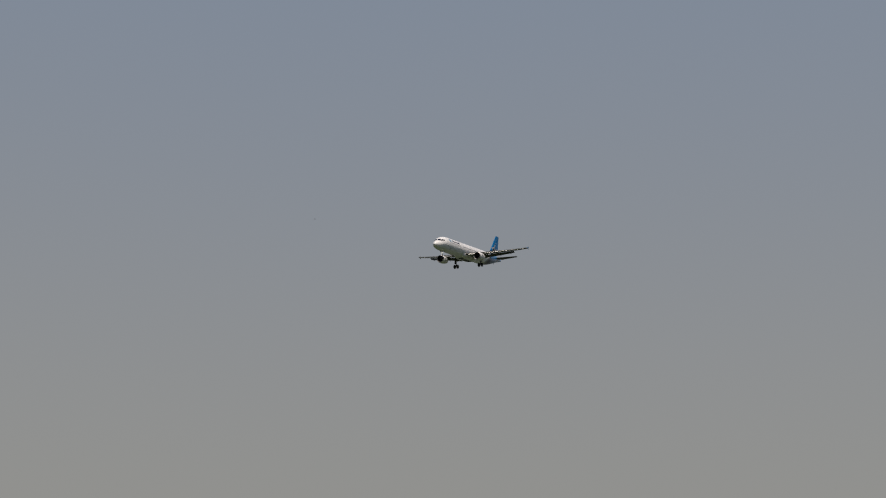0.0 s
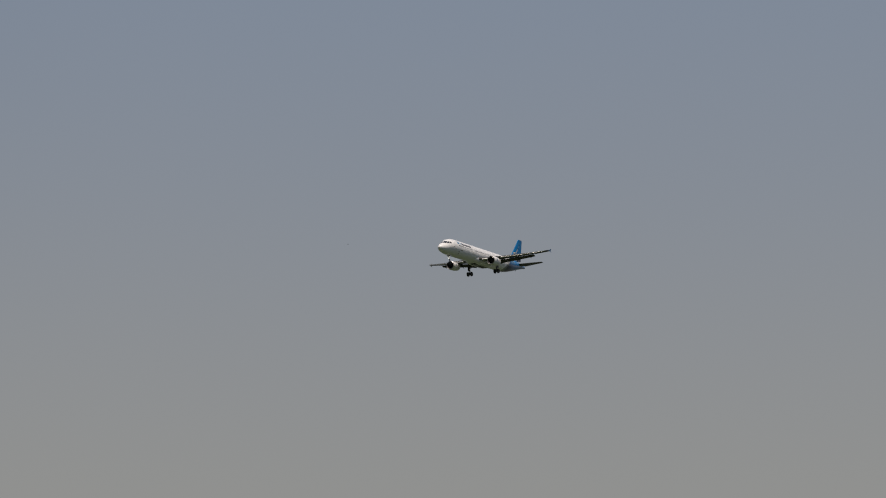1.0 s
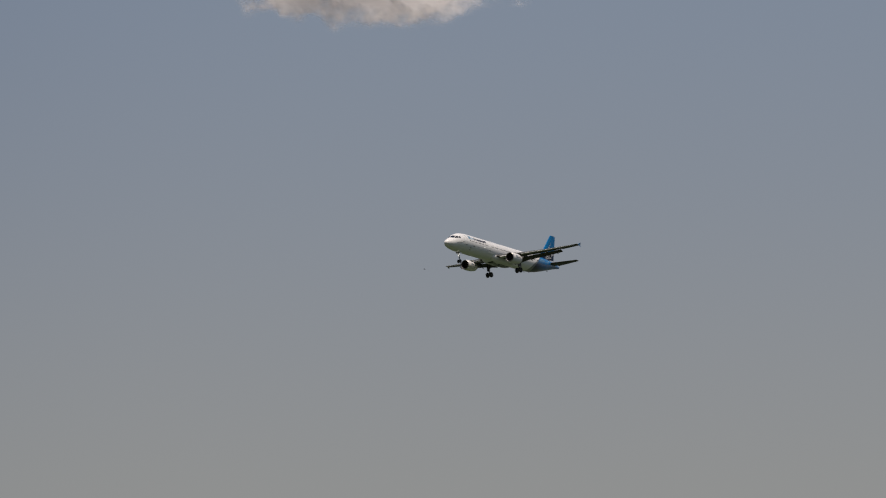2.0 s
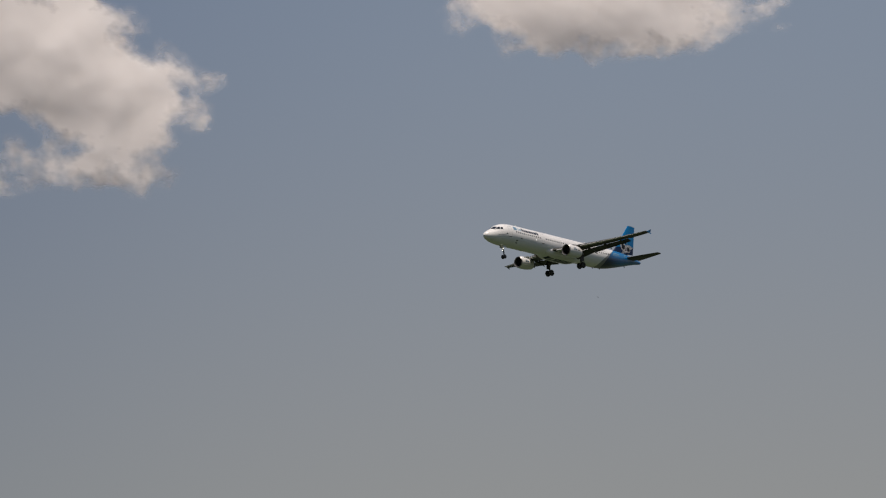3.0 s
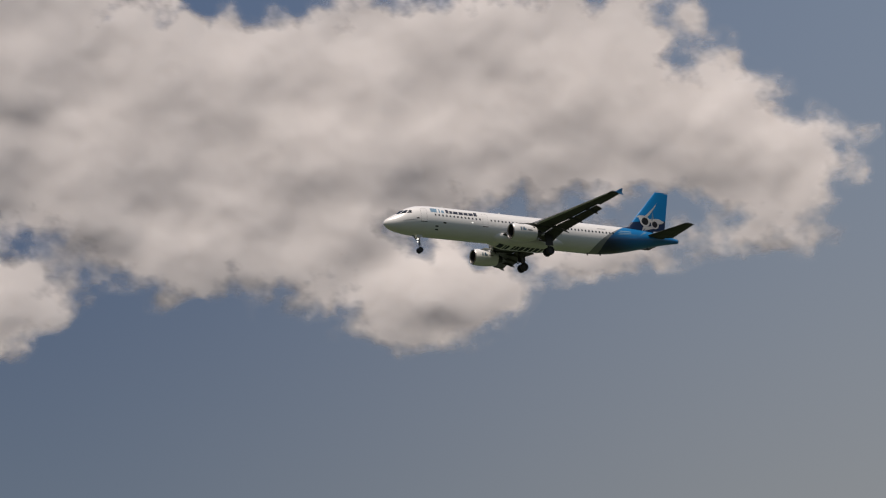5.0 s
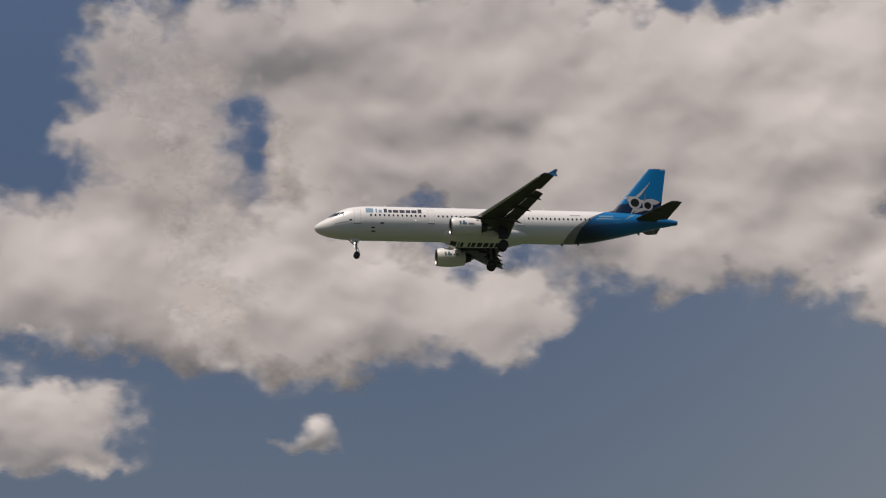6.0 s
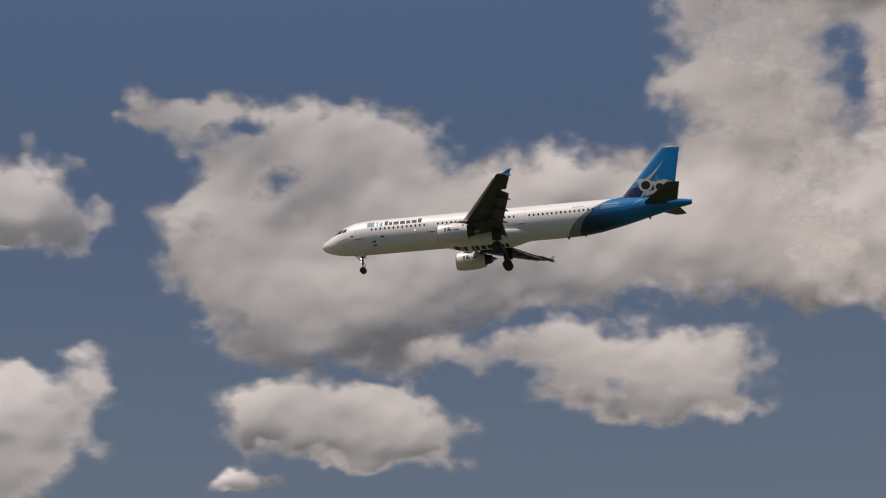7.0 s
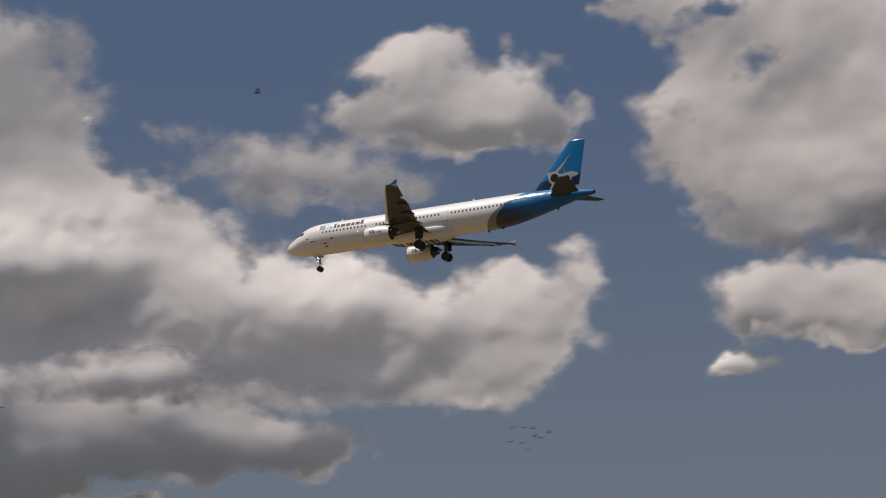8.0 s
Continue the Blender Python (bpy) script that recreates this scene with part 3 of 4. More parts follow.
def build_gear(jet):
    bm = bmesh.new()
    tube(bm, (4.9, 0, -1.7), (4.97, 0, -3.2), 0.12, 0.12)
    tube(bm, (4.97, 0, -3.1), (5.0, 0, -3.98), 0.08, 0.08)
    tube(bm, (5.0, -0.30, -3.98), (5.0, 0.30, -3.98), 0.07)
    tube(bm, (3.9, 0.0, -1.9), (4.95, 0, -2.95), 0.06)
    tube(bm, (5.12, 0, -3.05), (5.3, 0, -3.45), 0.035), tube(bm, (5.3, 0, -3.45), (5.06, 0, -3.85), 0.035)
    leg = part("nose_gear", bm, M_GEAR, jet, "extended metal nose gear leg")
    for y in (-0.25, 0.25):
        part("wheel", wheel(bmesh.new(), (5.0, y, -3.98), 0.385, 0.22), [M_RUBBER, M_DARK], leg, "black nose wheel")
    for y in (-0.42, 0.42):
        part("gear_door", box(bmesh.new(), (4.45, y - 0.02, -2.35), (5.3, y + 0.02, -1.88), bevel=0.015), M_WHITE, leg, "open white gear door")
    for y, z in ((-0.17, -2.5), (0.17, -2.5), (0.0, -2.85)):
        part("taxi_light", lathe(bmesh.new(), [(-0.08, 0.09), (-0.07, 0.085), (0.06, 0.05)], (4.78, y, z), 16, cap=True), M_LAMP_GLINT, leg, "lit taxi light")
    for s in (-1, 1):
        bm = bmesh.new()
        y = 3.8 * s
        tube(bm, (21.75, y + 0.02 * s, -1.1), (21.85, y, -2.85), 0.17, 0.16)
        tube(bm, (21.85, y, -2.8), (21.87, y, -3.72), 0.11)
        tube(bm, (21.87, y - 0.5, -3.72), (21.87, y + 0.5, -3.72), 0.10)
        tube(bm, (21.8, y - 0.1 * s, -2.4), (21.5, 2.0 * s, -1.6), 0.08)
        tube(bm, (21.8, y, -2.3), (20.9, y, -1.3), 0.06)
        tube(bm, (22.0, y, -2.8), (22.3, y, -3.2), 0.05), tube(bm, (22.3, y, -3.2), (21.98, y, -3.6), 0.05)
        leg = part("main_gear", bm, M_GEAR, jet, "extended metal main gear leg")
        for dy in (-0.46, 0.46):
            part("wheel", wheel(bmesh.new(), (21.87, y + dy, -3.72), 0.585, 0.42), [M_RUBBER, M_DARK], leg, "black main wheel")
        part("gear_door", box(bmesh.new(), (21.35, y + s * 0.26 - 0.03, -2.95), (22.45, y + s * 0.26 + 0.03, -1.35), bevel=0.02), M_DARK, leg, "dark gear leg door")


def build_airliner():
    jet = tagged(new("airliner"), "white twin-engine airliner with blue tail flying with lowered gear", "airplane")
    build_fuselage(jet)
    for s in (-1, 1):
        build_wing(jet, s)
        build_engine(jet, s)
    build_tail(jet)
    build_gear(jet)
    return jet


airliner = build_airliner()


# ---- ground ----
def build_ground():
    m = Nodes("grass_and_soil", (0.05, 0.055, 0.03), 0.9)
    green = m.mix(m.noise(0.08, 6), (0.012, 0.028, 0.008), (0.040, 0.056, 0.018))
    dry = m.mix(m.noise(0.10, 6), (0.17, 0.105, 0.035), (0.33, 0.215, 0.085))
    plain = m.mix(m.noise(0.012, 6), (0.024, 0.034, 0.026), (0.052, 0.056, 0.050))
    ax = m.axes()
    wavy = m.math("MULTIPLY", m.noise(0.02, 5), 60.0)

    def field(x, y, r0, r1):
        dx, dy = m.math("SUBTRACT", ax["X"], x), m.math("SUBTRACT", ax["Y"], y)
        d = m.math("SQRT", m.math("ADD", m.math("MULTIPLY", dx, dx), m.math("MULTIPLY", dy, dy)))
        return m.ramp(m.math("ADD", d, wavy), r1, r0)
    # a green wood beside the camera and a field of dry soil past it
    col = m.mix(field(330.0, 200.0, 350.0, 460.0), plain, green)
    m.put("Base Color", m.mix(field(-270.0, 190.0, 170.0, 240.0), col, dry))
    m.bump(m.noise(3.0, 5), 0.5, 0.1)
    bm = bmesh.new()
    rings = [[bm.verts.new((r * math.cos(k * math.tau / 64), r * math.sin(k * math.tau / 64), 0)) for k in range(64)] for r in (4, 40, 400, 1500, 4900)]
    for a, b in zip(rings, rings[1:]):
        for k in range(64):
            bm.faces.new((a[k], b[k], b[(k + 1) % 64], a[(k + 1) % 64]))
    bm.faces.new(rings[0])
    ob = part("ground", bm, m.mat, None)
    tagged(ob, "flat ground, green meadow turning to dry soil", "ground", kind="structure")


build_ground()


# ---- clouds ----
def lattice(seed):
    return np.random.RandomState(seed).rand(256, 256)


LAT = [lattice(k) for k in range(6)]


def value_noise(x, y, k):
    xi, yi = np.floor(x).astype(int), np.floor(y).astype(int)
    u, v = x - xi, y - yi
    u, v = u * u * u * (u * (u * 6 - 15) + 10), v * v * v * (v * (v * 6 - 15) + 10)
    g = LAT[k % 6]
    a, b = g[xi % 256, yi % 256], g[(xi + 1) % 256, yi % 256]
    c, d = g[xi % 256, (yi + 1) % 256], g[(xi + 1) % 256, (yi + 1) % 256]
    return (a * (1 - u) + b * u) * (1 - v) + (c * (1 - u) + d * u) * v


def fbm(x, y, octaves, gain=0.5, billow=False):
    """Fractal noise about zero, or rounded billows from 0 to 1."""
    total, amp, norm = 0, 1.0, 0
    for k in range(octaves):
        n = value_noise(x + 17.3 * k, y + 9.1 * k, k)
        total = total + amp * ((1 - np.abs(2 * n - 1)) if billow else (n - 0.5) * 2)
        norm += amp
        x, y = (0.8 * x - 0.6 * y) * 2.03, (0.6 * x + 0.8 * y) * 2.03
        amp *= gain
    return total / norm


def blur(f, s):
    """Gaussian blur, s in cells."""
    n = int(3 * s) + 1
    k = np.exp(-0.5 * (np.arange(-n, n + 1) / s) ** 2)
    k /= k.sum()
    for axis in (0, 1):
        f = np.apply_along_axis(lambda v: np.convolve(np.pad(v, n, mode="edge"), k, mode="valid"), axis, f)
    return f


def cloud_material(name, reach):
    m = Nodes(name, (0.785, 0.755, 0.738), 1.0)
    m.put("Specular IOR Level", 0.0)
    m.put("Subsurface Weight", 1.0), m.put("Subsurface Radius", (1.0, 1.0, 1.0)), m.put("Subsurface Scale", reach)
    at = m.node("Attribute")
    at.attribute_name = "thickness"
    wisp = m.math("MULTIPLY", m.math("SUBTRACT", m.noise(0.013, 6.0, 0.60), 0.5), 1.25)
    near = m.math("MULTIPLY", m.ramp(at.outputs["Fac"], 0.0, 0.30), m.ramp(at.outputs["Fac"], 0.40, 0.95, 1.0, 0.4))
    cover = m.ramp(m.math("MULTIPLY_ADD", wisp, near, at.outputs["Fac"]), 0.04, 0.70, 0.0, 0.99)
    # the front and the back of the body share the cover
    m.put("Alpha", m.math("SUBTRACT", 1.0, m.math("POWER", m.math("SUBTRACT", 1.0, cover), 0.5)))
    return m.mat


M_CLOUD, M_PUFF = cloud_material("cloud_vapour", 85.0), cloud_material("thin_cloud_vapour", 70.0)


def build_cloud(blobs, distance, depth, label, step=0.12, seed=0.0, thin=1.0, rough=0.66, billow=15.0, lean=26.0, spread=0.8, bulges=()):
    """A cumulus body seen from far below: rounded puffs (azimuth, elevation, half width, half height in degrees
    from the eye, density; a negative density opens a hollow), swelling towards the eye, with billowed relief."""
    b = np.array([p[:4] for p in blobs if len(p) < 5 or p[4] > 0])
    a0, a1 = (b[:, 0] - 1.6 * b[:, 2]).min(), (b[:, 0] + 1.6 * b[:, 2]).max()
    e0, e1 = (b[:, 1] - 1.6 * b[:, 3]).min(), (b[:, 1] + 1.6 * b[:, 3]).max()
    na, ne = int((a1 - a0) / step) + 1, int((e1 - e0) / step) + 1
    A, E = np.meshgrid(a0 + step * np.arange(na), e0 + step * np.arange(ne), indexing="ij")
    q, r = A + 91.7 + seed, E + 11.3
    wa, we = A + 0.46 * fbm(q * 1.2, r * 1.2, 6, 0.58), E + 0.36 * fbm(q * 1.2 + 50, r * 1.2 + 20, 6, 0.58)
    gap = np.ones_like(A)
    hollow = np.ones_like(A)
    for az, el, ra, re, *w in blobs:
        w = w[0] if w else 0.95
        g = np.exp(-(((wa - az) / ra) ** 2 + ((we - el) / re) ** 2))
        if w > 0:
            gap *= 1 - w * g
        else:
            hollow *= 1 + w * g
    body = (1 - gap) * hollow
    field = (body - 0.15 + rough * fbm(q * 0.95, r * 1.25, 6, 0.55) * np.minimum(1, 3.0 * body) * (1 - 0.6 * body)) / 0.85 * thin
    soft = blur(np.clip(body, 0, 1), spread / step)
    relief = fbm(q * 0.44, r * 0.50, 6, 0.41)
    h = 25 + depth * soft + billow * relief * np.minimum(1, 1.6 * soft)
    for az, el, ra, re, metres in bulges:
        h = h + metres * np.exp(-((wa - az) / ra) ** 2 - ((we - el) / re) ** 2)
    inside = field > -0.10
    alive = np.zeros((na - 1, ne - 1), bool)
    for i in (0, 1):
        for j in (0, 1):
            alive |= inside[i:na - 1 + i, j:ne - 1 + j]
    ca, sa, ce, se = np.cos(np.radians(A)), np.sin(np.radians(A)), np.cos(np.radians(E)), np.sin(np.radians(E))
    way = np.stack([-sa * ce, ca * ce, se], -1)
    mid = distance + lean * (E - b[:, 1].mean())      # the tops stand farther back than the bases
    front = way * (mid - h)[..., None]
    back = way * (mid + 0.8 * h)[..., None]
    idx = np.arange(na * ne).reshape(na, ne)
    idb = np.where(inside, idx + na * ne, idx)
    ii, jj = np.nonzero(alive)

    def quads(m, flip):
        f = np.stack([m[ii, jj], m[ii + 1, jj], m[ii + 1, jj + 1], m[ii, jj + 1]], -1)
        return f[:, ::-1] if flip else f
    faces = np.concatenate([quads(idx, False), quads(idb, True)])
    used, inv = np.unique(faces, return_inverse=True)
    inv = inv.reshape(faces.shape)
    pts = np.concatenate([front.reshape(-1, 3), back.reshape(-1, 3)])[used] + np.array(EYE)
    thick = np.concatenate([field.ravel(), field.ravel()])[used]
    centre = pts.mean(0)
    mesh = bpy.data.meshes.new("cloud")
    mesh.vertices.add(len(pts)), mesh.loops.add(faces.size), mesh.polygons.add(len(faces))
    mesh.vertices.foreach_set("co", (pts - centre).ravel())
    mesh.loops.foreach_set("vertex_index", inv.ravel())
    mesh.polygons.foreach_set("loop_start", np.arange(0, faces.size, 4))
    mesh.polygons.foreach_set("use_smooth", np.ones(len(faces), bool))
    att = mesh.attributes.new("thickness", "FLOAT", "POINT")
    att.data.foreach_set("value", thick.astype(np.float32))
    mesh.update(calc_edges=True)
    mesh.validate()
    mesh.materials.append(M_CLOUD if step > 0.1 else M_PUFF)
    ob = new("cloud", mesh)
    ob.location = centre
    return tagged(ob, label, "cloud", group="clouds in the sky")


HIGH = [(-52.36, 22.89, 3.65, 1.38), (-55.01, 22.48, 1.82, 0.97), (-49.89, 23.04, 1.38, 0.74), (-58.5, 22.49, 0.8, 0.62, 0.5), (-52.59, 24.7, 4.48, 1.42),
        (-51.77, 21.94, 0.76, 0.53, 0.7)]
BANK_EAST = [(-23.25, 22.8, 5.18, 2.65), (-28.59, 23.52, 4.44, 2.12), (-31.83, 22.61, 2.88, 1.86), (-31.14, 20.66, 3.97, 1.5), (-34.7, 21.27, 2.28, 1.5), (-36.41,
             20.23, 1.98, 1.1), (-37.38, 19.17, 1.24, 1.06, 0.85), (-35.66, 19.52, 2.25, 1.06), (-36.04, 17.75, 2.14, 0.8, 0.55), (-39.61, 20.56, 0.68, 0.5, 0.3),
             (-39.32, 19.51, 0.75, 0.6, 0.28), (-24.61, 16.16, 2.3, 1.17), (-26.74, 16.36, 1.57, 0.74, 0.9), (-31.42, 17.5, 1.71, 0.67, 0.9), (-29.76, 17.72, 1.49,
             0.8, 0.6), (-26.9, 18.46, 1.12, 0.71, 0.62), (-23.4, 20.75, 4.35, 1.59), (-25.2, 15.24, 1.28, 0.53, 0.8), (-28.43, 18.8, 2.06, 0.74, -0.4), (-24.64,
             18.51, 1.12, 0.5, -0.5), (-33.82, 23.27, 1.06, 0.53, -0.75), (-32.96, 18.6, 1.03, 0.67, -0.5)]
BANK_CROWN = [(-20.49, 23.5, 4.24, 1.77), (-16.64, 23.06, 4.42, 2.12), (-11.87, 23.74, 5.03, 3.01), (-7.14, 24.08, 5.04, 2.48), (-3.45, 24.01, 3.87, 2.12), (-5.45,
              20.88, 4.73, 2.3), (-10.05, 20.37, 4.72, 2.3), (-14.72, 20.43, 4.72, 2.48), (-19.45, 20.72, 4.73, 2.48), (-22.18, 18.68, 3.18, 2.3), (-26.77, 23.34,
              3.85, 2.12), (-30.31, 23.21, 3.47, 1.86), (-27.9, 20.98, 3.79, 1.59), (-18.82, 25.56, 2.26, 0.74, -0.85), (-4.05, 20.11, 0.68, 0.8, -0.5), (-9.74,
              18.26, 2.05, 0.64, -0.3), (-12.5, 17.78, 1.67, 0.6, -0.36), (-8.79, 19.46, 1.13, 0.42, -0.35), (-24.44, 25.44, 1.18, 0.44, -0.5), (-2.78, 22.46, 1.11,
              1.1, -0.6), (-3.17, 21.04, 1.06, 1.17, -0.6), (-2.94, 19.72, 1.17, 0.88, -0.5)]
BANK_BASE = [(-16.57, 17.59, 2.04, 1.42), (-14.72, 18.49, 2.24, 1.15), (-19, 18.08, 2.42, 0.97), (-4.91, 17.39, 3.52, 2.03), (-5.03, 15.15, 3.02, 1.38), (-7.45,
             16.45, 2.58, 1.33), (-9.62, 15.98, 1.75, 0.97), (-11.08, 15.04, 1.32, 0.81), (-12.7, 15.75, 1.25, 0.85), (-12.05, 16.98, 1.3, 0.71, 0.65), (-24.48,
             16.72, 2.03, 1.06), (-26.09, 16.2, 1.75, 0.74), (-27.39, 16.64, 1.11, 0.62, 0.8), (-31.24, 17.66, 2.23, 0.62, 0.6)]
MID_CROWN = [(0.48, 23.66, 2.03, 1.86), (0.13, 21.73, 2.29, 1.59), (1.09, 20.95, 1.8, 0.88, 0.85), (3.07, 21.39, 0.53, 0.35, 0.6), (-0.59, 19.96, 2.45, 1.06),
             (-2.58, 23.6, 1.74, 1.42), (-5.61, 22.95, 2.31, 2.12), (-5.15, 21.05, 1.61, 1.5, 0.9), (-5.46, 19.63, 2.07, 1.24), (-2.78, 22.46, 0.96, 1.03, -0.5),
             (-3.17, 21.04, 0.91, 1.1, -0.55), (-2.93, 19.64, 1.13, 0.8, -0.4), (-0.69, 24.52, 0.47, 0.32, -0.6), (-0.53, 21.46, 0.76, 0.35, -0.25)]
MID_BANK = [(13.42, 19.31, 2.53, 1.5), (13.65, 17.05, 3.15, 2.12), (10.46, 17.2, 3.33, 1.77), (10.39, 15.37, 2.94, 1.1), (6.85, 17.91, 3.16, 1.59), (6.82, 16.25,
            3.69, 1.42), (3.16, 17.51, 3.53, 1.42), (2.79, 16.01, 3.31, 1.1), (-0.54, 17.13, 3.7, 1.77), (-1.43, 15.52, 3.31, 1.1), (-4.2, 16.15, 3.32, 1.77),
            (-4.33, 14.73, 2.38, 0.88), (-6.72, 15.26, 1.28, 0.88), (-6.46, 17.47, 2.78, 1.59), (-2.81, 18.85, 2.43, 0.88)]
MID_WEST = [(17.89, 20.4, 1.98, 0.74), (15.66, 20.43, 1.79, 0.71), (16.4, 19.46, 2.25, 0.88), (13.41, 19.82, 1.97, 0.88), (14.36, 18.33, 2.24, 0.97), (17.12,
            17.96, 1.58, 0.97), (19.67, 17.53, 0.59, 0.32, 0.6), (20.56, 20.42, 0.68, 0.25, 0.7), (20.41, 21.29, 0.49, 0.48, 0.85), (17.84, 16.55, 1.57, 1.33),
            (16.37, 15.15, 1.74, 1.5), (15.64, 13.74, 1.55, 0.74), (13.47, 14.08, 2.55, 1.06), (11.66, 13.35, 2.18, 0.71, 0.7), (17.15, 20.28, 1.13, 0.32, -0.65),
            (15.8, 18.68, 1.12, 0.6, -0.7), (13.82, 16.03, 2.76, 1.42)]
SMALL_EAST = [(6.76, 13.44, 1.91, 0.74), (5.32, 12.75, 2.36, 1.03), (2.8, 12.57, 2.27, 1.17), (3.87, 11.53, 2.62, 0.64, 0.9), (1.54, 11.13, 0.81, 0.39, 0.75), (9.6,
              13.22, 1.36, 0.6, 0.65), (11.71, 13.33, 1.45, 0.42, 0.42)]
SMALL_WEST = [(16.17, 11.64, 1.45, 0.88), (14.56, 11.81, 1.72, 0.74), (12.95, 11.35, 1.89, 0.88), (11.35, 10.71, 1.53, 0.71), (14.39, 10.72, 2.34, 0.67), (12.07,
              10.16, 2.07, 0.5, 0.9), (16.52, 10.77, 0.99, 0.67, 0.85)]
TINY_WEST = [(16.87, 9.45, 0.9, 0.32, 0.9), (17.57, 9.33, 0.47, 0.21, 0.8)]
TINY_EAST = [(-5.51, 12.18, 0.62, 0.53, 0.9), (-4.83, 11.93, 0.99, 0.25, 0.7)]
ROUND = [(27.17, 19.25, 1.41, 0.57, 0.9), (25.86, 19.57, 0.79, 0.67, 0.85), (26.45, 18.09, 2.33, 1.2), (24.24, 17.86, 1.86, 1.03), (22.97, 17.2, 1.33, 0.85),
         (27.95, 17.33, 1.95, 0.85, 0.9), (24.82, 16.91, 2.4, 0.67)]
WISP = [(23.99, 19.6, 0.56, 0.42, 0.6), (22.52, 19.02, 0.45, 0.32, 0.5)]
VEIL = [(34.55, 16.96, 1.11, 0.42, 0.62), (32.73, 16.2, 1.84, 0.81, 0.6), (30.91, 16.03, 1.84, 0.99, 0.75), (29.08, 15.84, 2.02, 0.99, 0.75), (27.62, 15.12,
        1.56, 0.71, 0.65), (32.18, 15.23, 2.2, 0.81, 0.65), (30.52, 19.18, 0.94, 0.46, 0.36), (35.45, 17.03, 0.44, 0.25, 0.5)]
TOWER = [(40.5, 19.24, 2.06, 1.42), (39.93, 18.25, 2.01, 1.5), (41.63, 16.97, 2.77, 3.01), (39.55, 17.24, 1.7, 1.5), (39.14, 15.36, 2.11, 1.5), (37.53, 13.94,
         2.37, 1.42), (35.41, 14.06, 1.82, 1.33), (38.35, 11.92, 3.26, 1.95), (34.86, 12.5, 2.72, 1.5), (41.12, 12.54, 2.9, 3.01), (41.03, 10.15, 3.59, 1.95),
         (33.96, 10.93, 3.42, 1.5), (31.29, 11.45, 2.89, 1.33), (35.7, 9.53, 4.49, 1.15)]
TOWER_END = [(28.77, 11.25, 2.71, 1.24), (26.27, 10.67, 2.88, 1.27), (24.48, 10.27, 2.16, 1.2), (23.55, 11.21, 1.71, 1.1), (23.69, 12.28, 1.36, 0.67, 0.7), (21.53,
             12.29, 0.69, 0.74, 0.8), (21.99, 13.19, 0.82, 0.35, 0.5), (27.72, 9.64, 3.41, 0.97), (25.05, 9.23, 1.79, 0.74), (32.18, 9.35, 3.59, 0.8), (30.2,
             12.32, 1.99, 0.88, 0.8)]
DECK = [(38.25, 8.04, 3.22, 0.85), (34.8, 7.93, 2.68, 0.81), (32.18, 7.42, 2.5, 0.92), (30.24, 7.23, 1.36, 0.78), (35.66, 6.93, 3.92, 0.8), (41.27, 7.59,
        3.57, 2.12), (39.24, 7.1, 2.5, 0.88), (38.87, 5.99, 1.42, 0.6, 0.9), (36.15, 5.69, 1.07, 0.28, 0.8)]
RIDGE = [(36.91, 9.38, 2.87, 0.64), (35, 9.67, 1.08, 0.5, 0.9), (38.96, 8.9, 2.15, 0.57, 0.9), (32.71, 8.74, 3.58, 0.39, 0.6)]
SPECK = [(37.64, 17.31, 0.28, 0.16, 0.9)]
build_cloud(HIGH, 4000, 45, "pale cumulus cloud with a ragged lower edge", seed=3, lean=36)
build_cloud(BANK_EAST + BANK_CROWN + BANK_BASE, 3900, 48, "large bank of sunlit cumulus with grey hollows", seed=11, lean=29)
build_cloud(MID_CROWN + MID_BANK + MID_WEST, 4250, 60, "long bank of cumulus with billowed top and grey base", seed=23, lean=30)
build_cloud(SMALL_EAST, 3850, 42, "small ragged cumulus cloud", step=0.09, seed=39, spread=0.5, lean=22, rough=0.75, thin=0.92)
build_cloud(SMALL_WEST, 3850, 42, "small flat-based cumulus cloud", step=0.09, seed=34, spread=0.5, lean=22, rough=0.70, thin=0.95)
build_cloud(TINY_WEST, 3850, 45, "tiny detached puff of cloud", step=0.06, seed=41, spread=0.2, billow=5)
build_cloud(TINY_EAST, 3450, 40, "tiny detached puff of cloud", step=0.06, seed=43, spread=0.25, billow=4, lean=8, thin=0.68)
build_cloud(ROUND, 4100, 70, "rounded pale cumulus cloud", step=0.09, seed=47, spread=0.6, lean=36, billow=14)
build_cloud(WISP, 4200, 20, "faint detached wisp of cloud", step=0.07, seed=89, thin=0.8, spread=0.25)
build_cloud(VEIL, 4550, 40, "thin torn veil of cloud", thin=0.8, seed=53, rough=0.5, lean=34, billow=12)
build_cloud(TOWER + TOWER_END, 3900, 40, "towering cumulus with bright top and dark grey base", seed=59, lean=37, bulges=((39.5, 12.9, 5.0, 1.4, 75), (29.5, 11.6, 5.5, 1.5, 58)))
build_cloud(RIDGE, 3640, 40, "pale ridge of cloud before a dark cloud base", seed=71, spread=0.4, lean=12)
build_cloud(DECK, 3560, 60, "low grey cloud deck", seed=97, lean=7)
build_cloud(SPECK, 3900, 10, "tiny detached puff of cloud", step=0.05, seed=83, spread=0.15, billow=3)


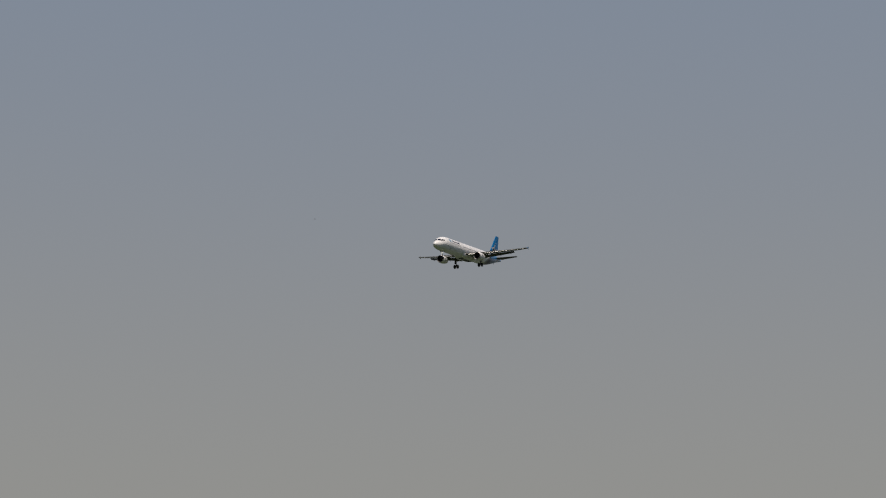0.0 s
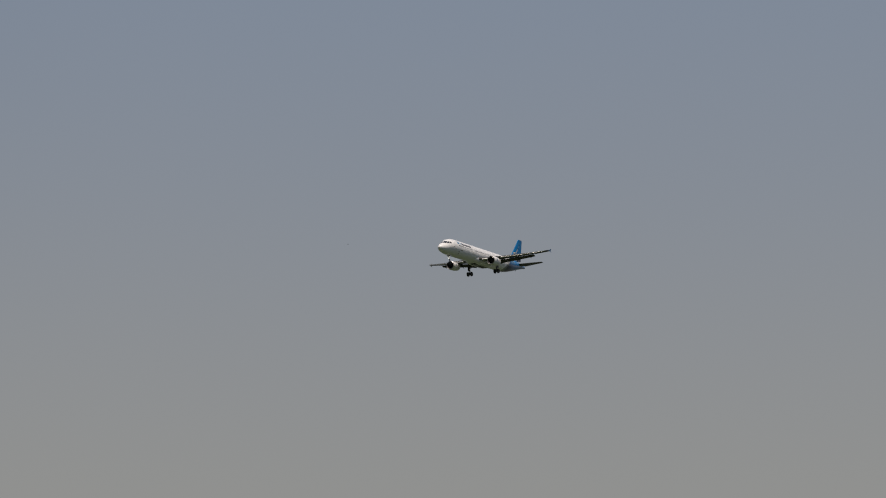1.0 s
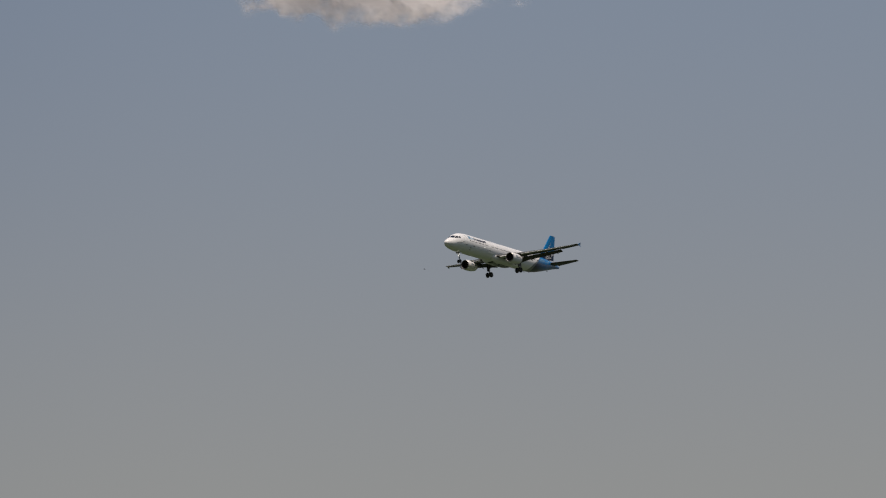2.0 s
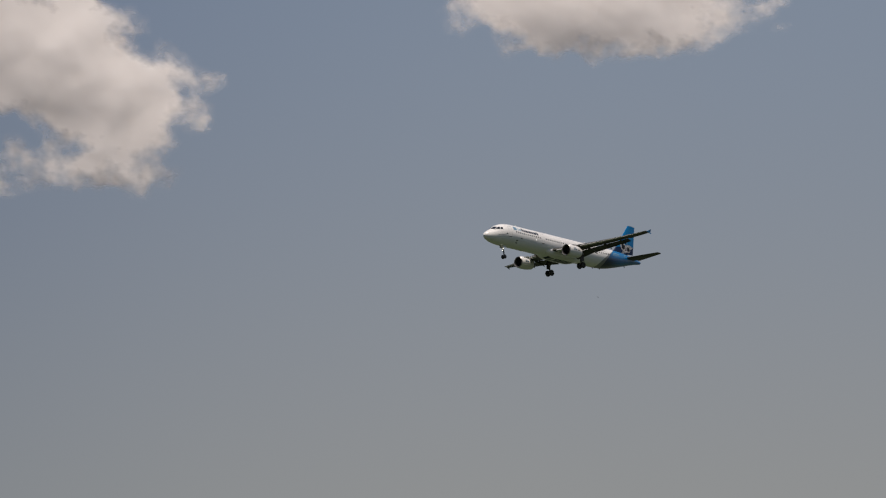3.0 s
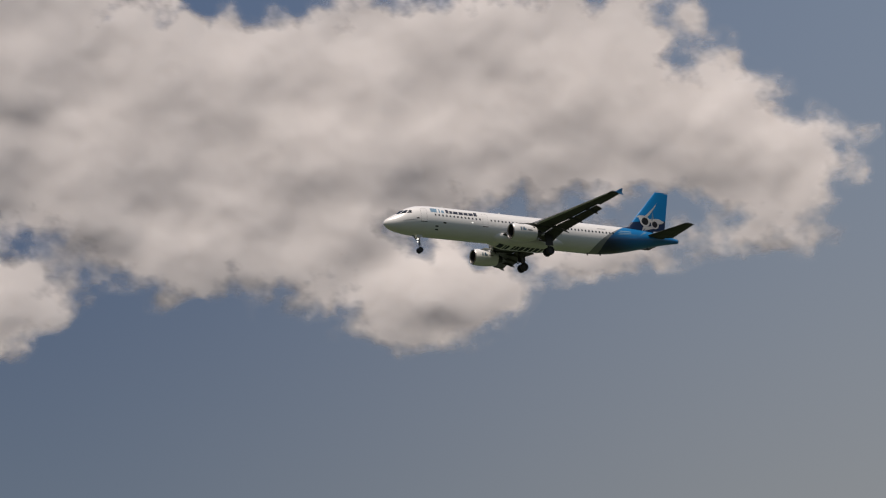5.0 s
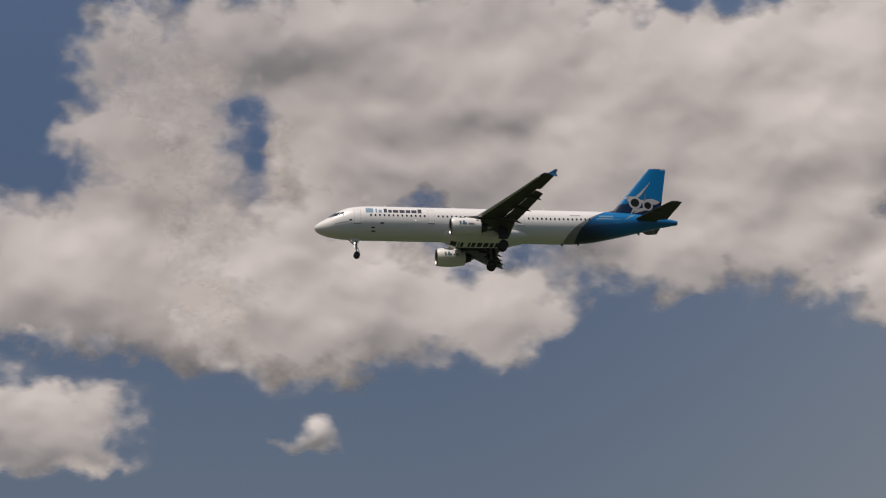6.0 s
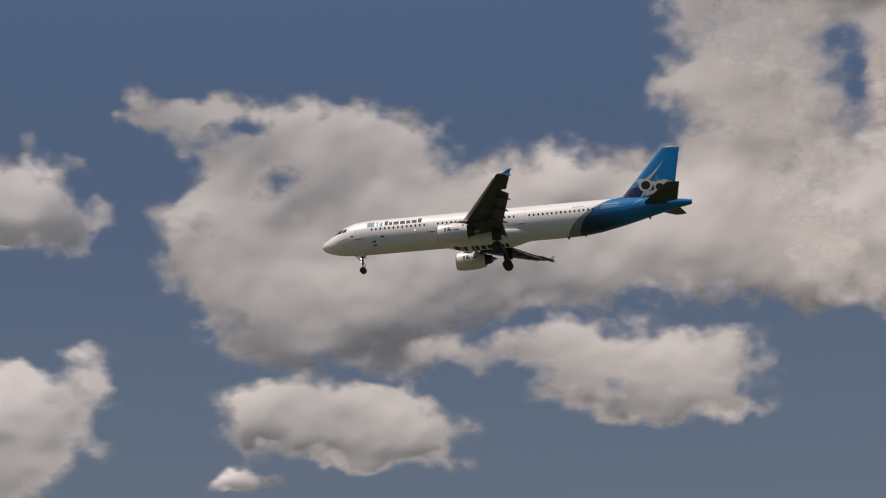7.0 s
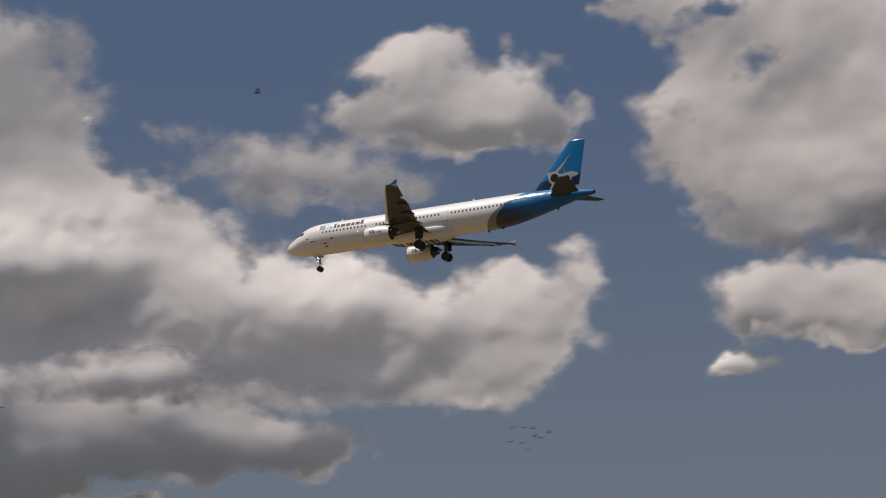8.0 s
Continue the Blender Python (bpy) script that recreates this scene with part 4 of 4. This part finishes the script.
# ---- birds ----
def build_bird(span, label):
    bird = tagged(new("bird"), label, "bird", group="birds in the air")
    bm = bmesh.new()
    prof = pchip([0, 0.1, 0.25, 0.4, 0.7, 1.0], [0.012, 0.05, 0.032, 0.085, 0.075, 0.01])
    ln = span * 0.55
    skin(bm, [[(ln * (u - 0.5), ln * prof(u) * math.cos(a), ln * prof(u) * math.sin(a)) for a in [math.tau * i / 10 for i in range(10)]] for u in [k / 14 for k in range(15)]])
    part("body", bm, M_BIRD, bird)
    wings = []
    for s in (-1, 1):
        bm = bmesh.new()
        hs = span / 2
        loft(bm, [(Vector((-0.06 * span, 0, 0)), 0.17 * span, 0.1, 0), (Vector((-0.09 * span, s * hs * 0.45, 0.03 * span)), 0.16 * span, 0.08, 0), (Vector((0.0, s * hs, 0)), 0.05 * span, 0.08, 0)], camber=0.05)
        wings.append(part("wing", bm, M_BIRD, bird))
    return bird, wings


M_BIRD = worn("dark_feathers", (0.05, 0.045, 0.04), 0.8)


def sky_place(az, el, d):
    a, e = radians(az), radians(el)
    return Vector(EYE) + d * Vector((-math.sin(a) * math.cos(e), math.cos(a) * math.cos(e), math.sin(e)))


flyers = []      # bird, wings, place at 0 s, velocity, heading, flap phase


def add_bird(t0, az0, el0, t1, az1, el1, d, span, label, phase):
    bird, wings = build_bird(span, label)
    p, q = sky_place(az0, el0, d), sky_place(az1, el1, d)
    v = (q - p) / (t1 - t0)
    flyers.append((bird, wings, p - v * t0, v, phase))


add_bird(0.0, -61.49, 12.95, 3.5, -50.69, 13.89, 420, 0.75, "small dark distant bird in flight", 0.0)
add_bird(7.5, 31.12, 17.82, 8.0, 32.09, 18.22, 200, 1.8, "dark goose flying alone with spread wings", 0.3)
add_bird(7.5, 39.7, 8.9, 8.0, 39.90, 8.43, 260, 1.5, "dark goose flying alone with spread wings", 0.7)
for k, (da, de) in enumerate(((0.56, 0.35), (0.23, 0.33), (-0.05, 0.28), (-0.56, 0.14), (-0.12, 0.03), (-0.28, -0.02), (0.65, -0.10), (0.28, -0.14), (0.11, -0.35))):
    add_bird(7.5, 24.03 + da, 7.80 + de, 8.0, 23.50 + da, 7.34 + de, 340 + 3 * k, 1.8, "dark goose in a loose flock", 0.13 * k)


def motions():
    rows = []
    for k in range(17):
        t = k / 2
        u = (t - 4) / 4
        rows.append((t, pose(18.79 - 71.18 * (t - 6), 204.78, 71.55 - 6.224 * (t - 6), -0.24 - 0.41 * u, -1.33 + 1.12 * u, -1.02 + 0.53 * u)))
    walk(airliner, rows)
    for bird, wings, p, v, phase in flyers:
        heading = math.degrees(math.atan2(v.y, v.x)) + 180
        walk(bird, [(t, pose(*(p + v * t), 0, 0, heading)) for t in (0, 2, 4, 6, 8)])
        for w, s in zip(wings, (-1, 1)):
            walk(w, [(0.1 * k, pose(0, 0, 0.02, s * (8 + 24 * math.sin(math.tau * (0.1 * k * 2.6 + phase))), 0, 0)) for k in range(81)])


motions()
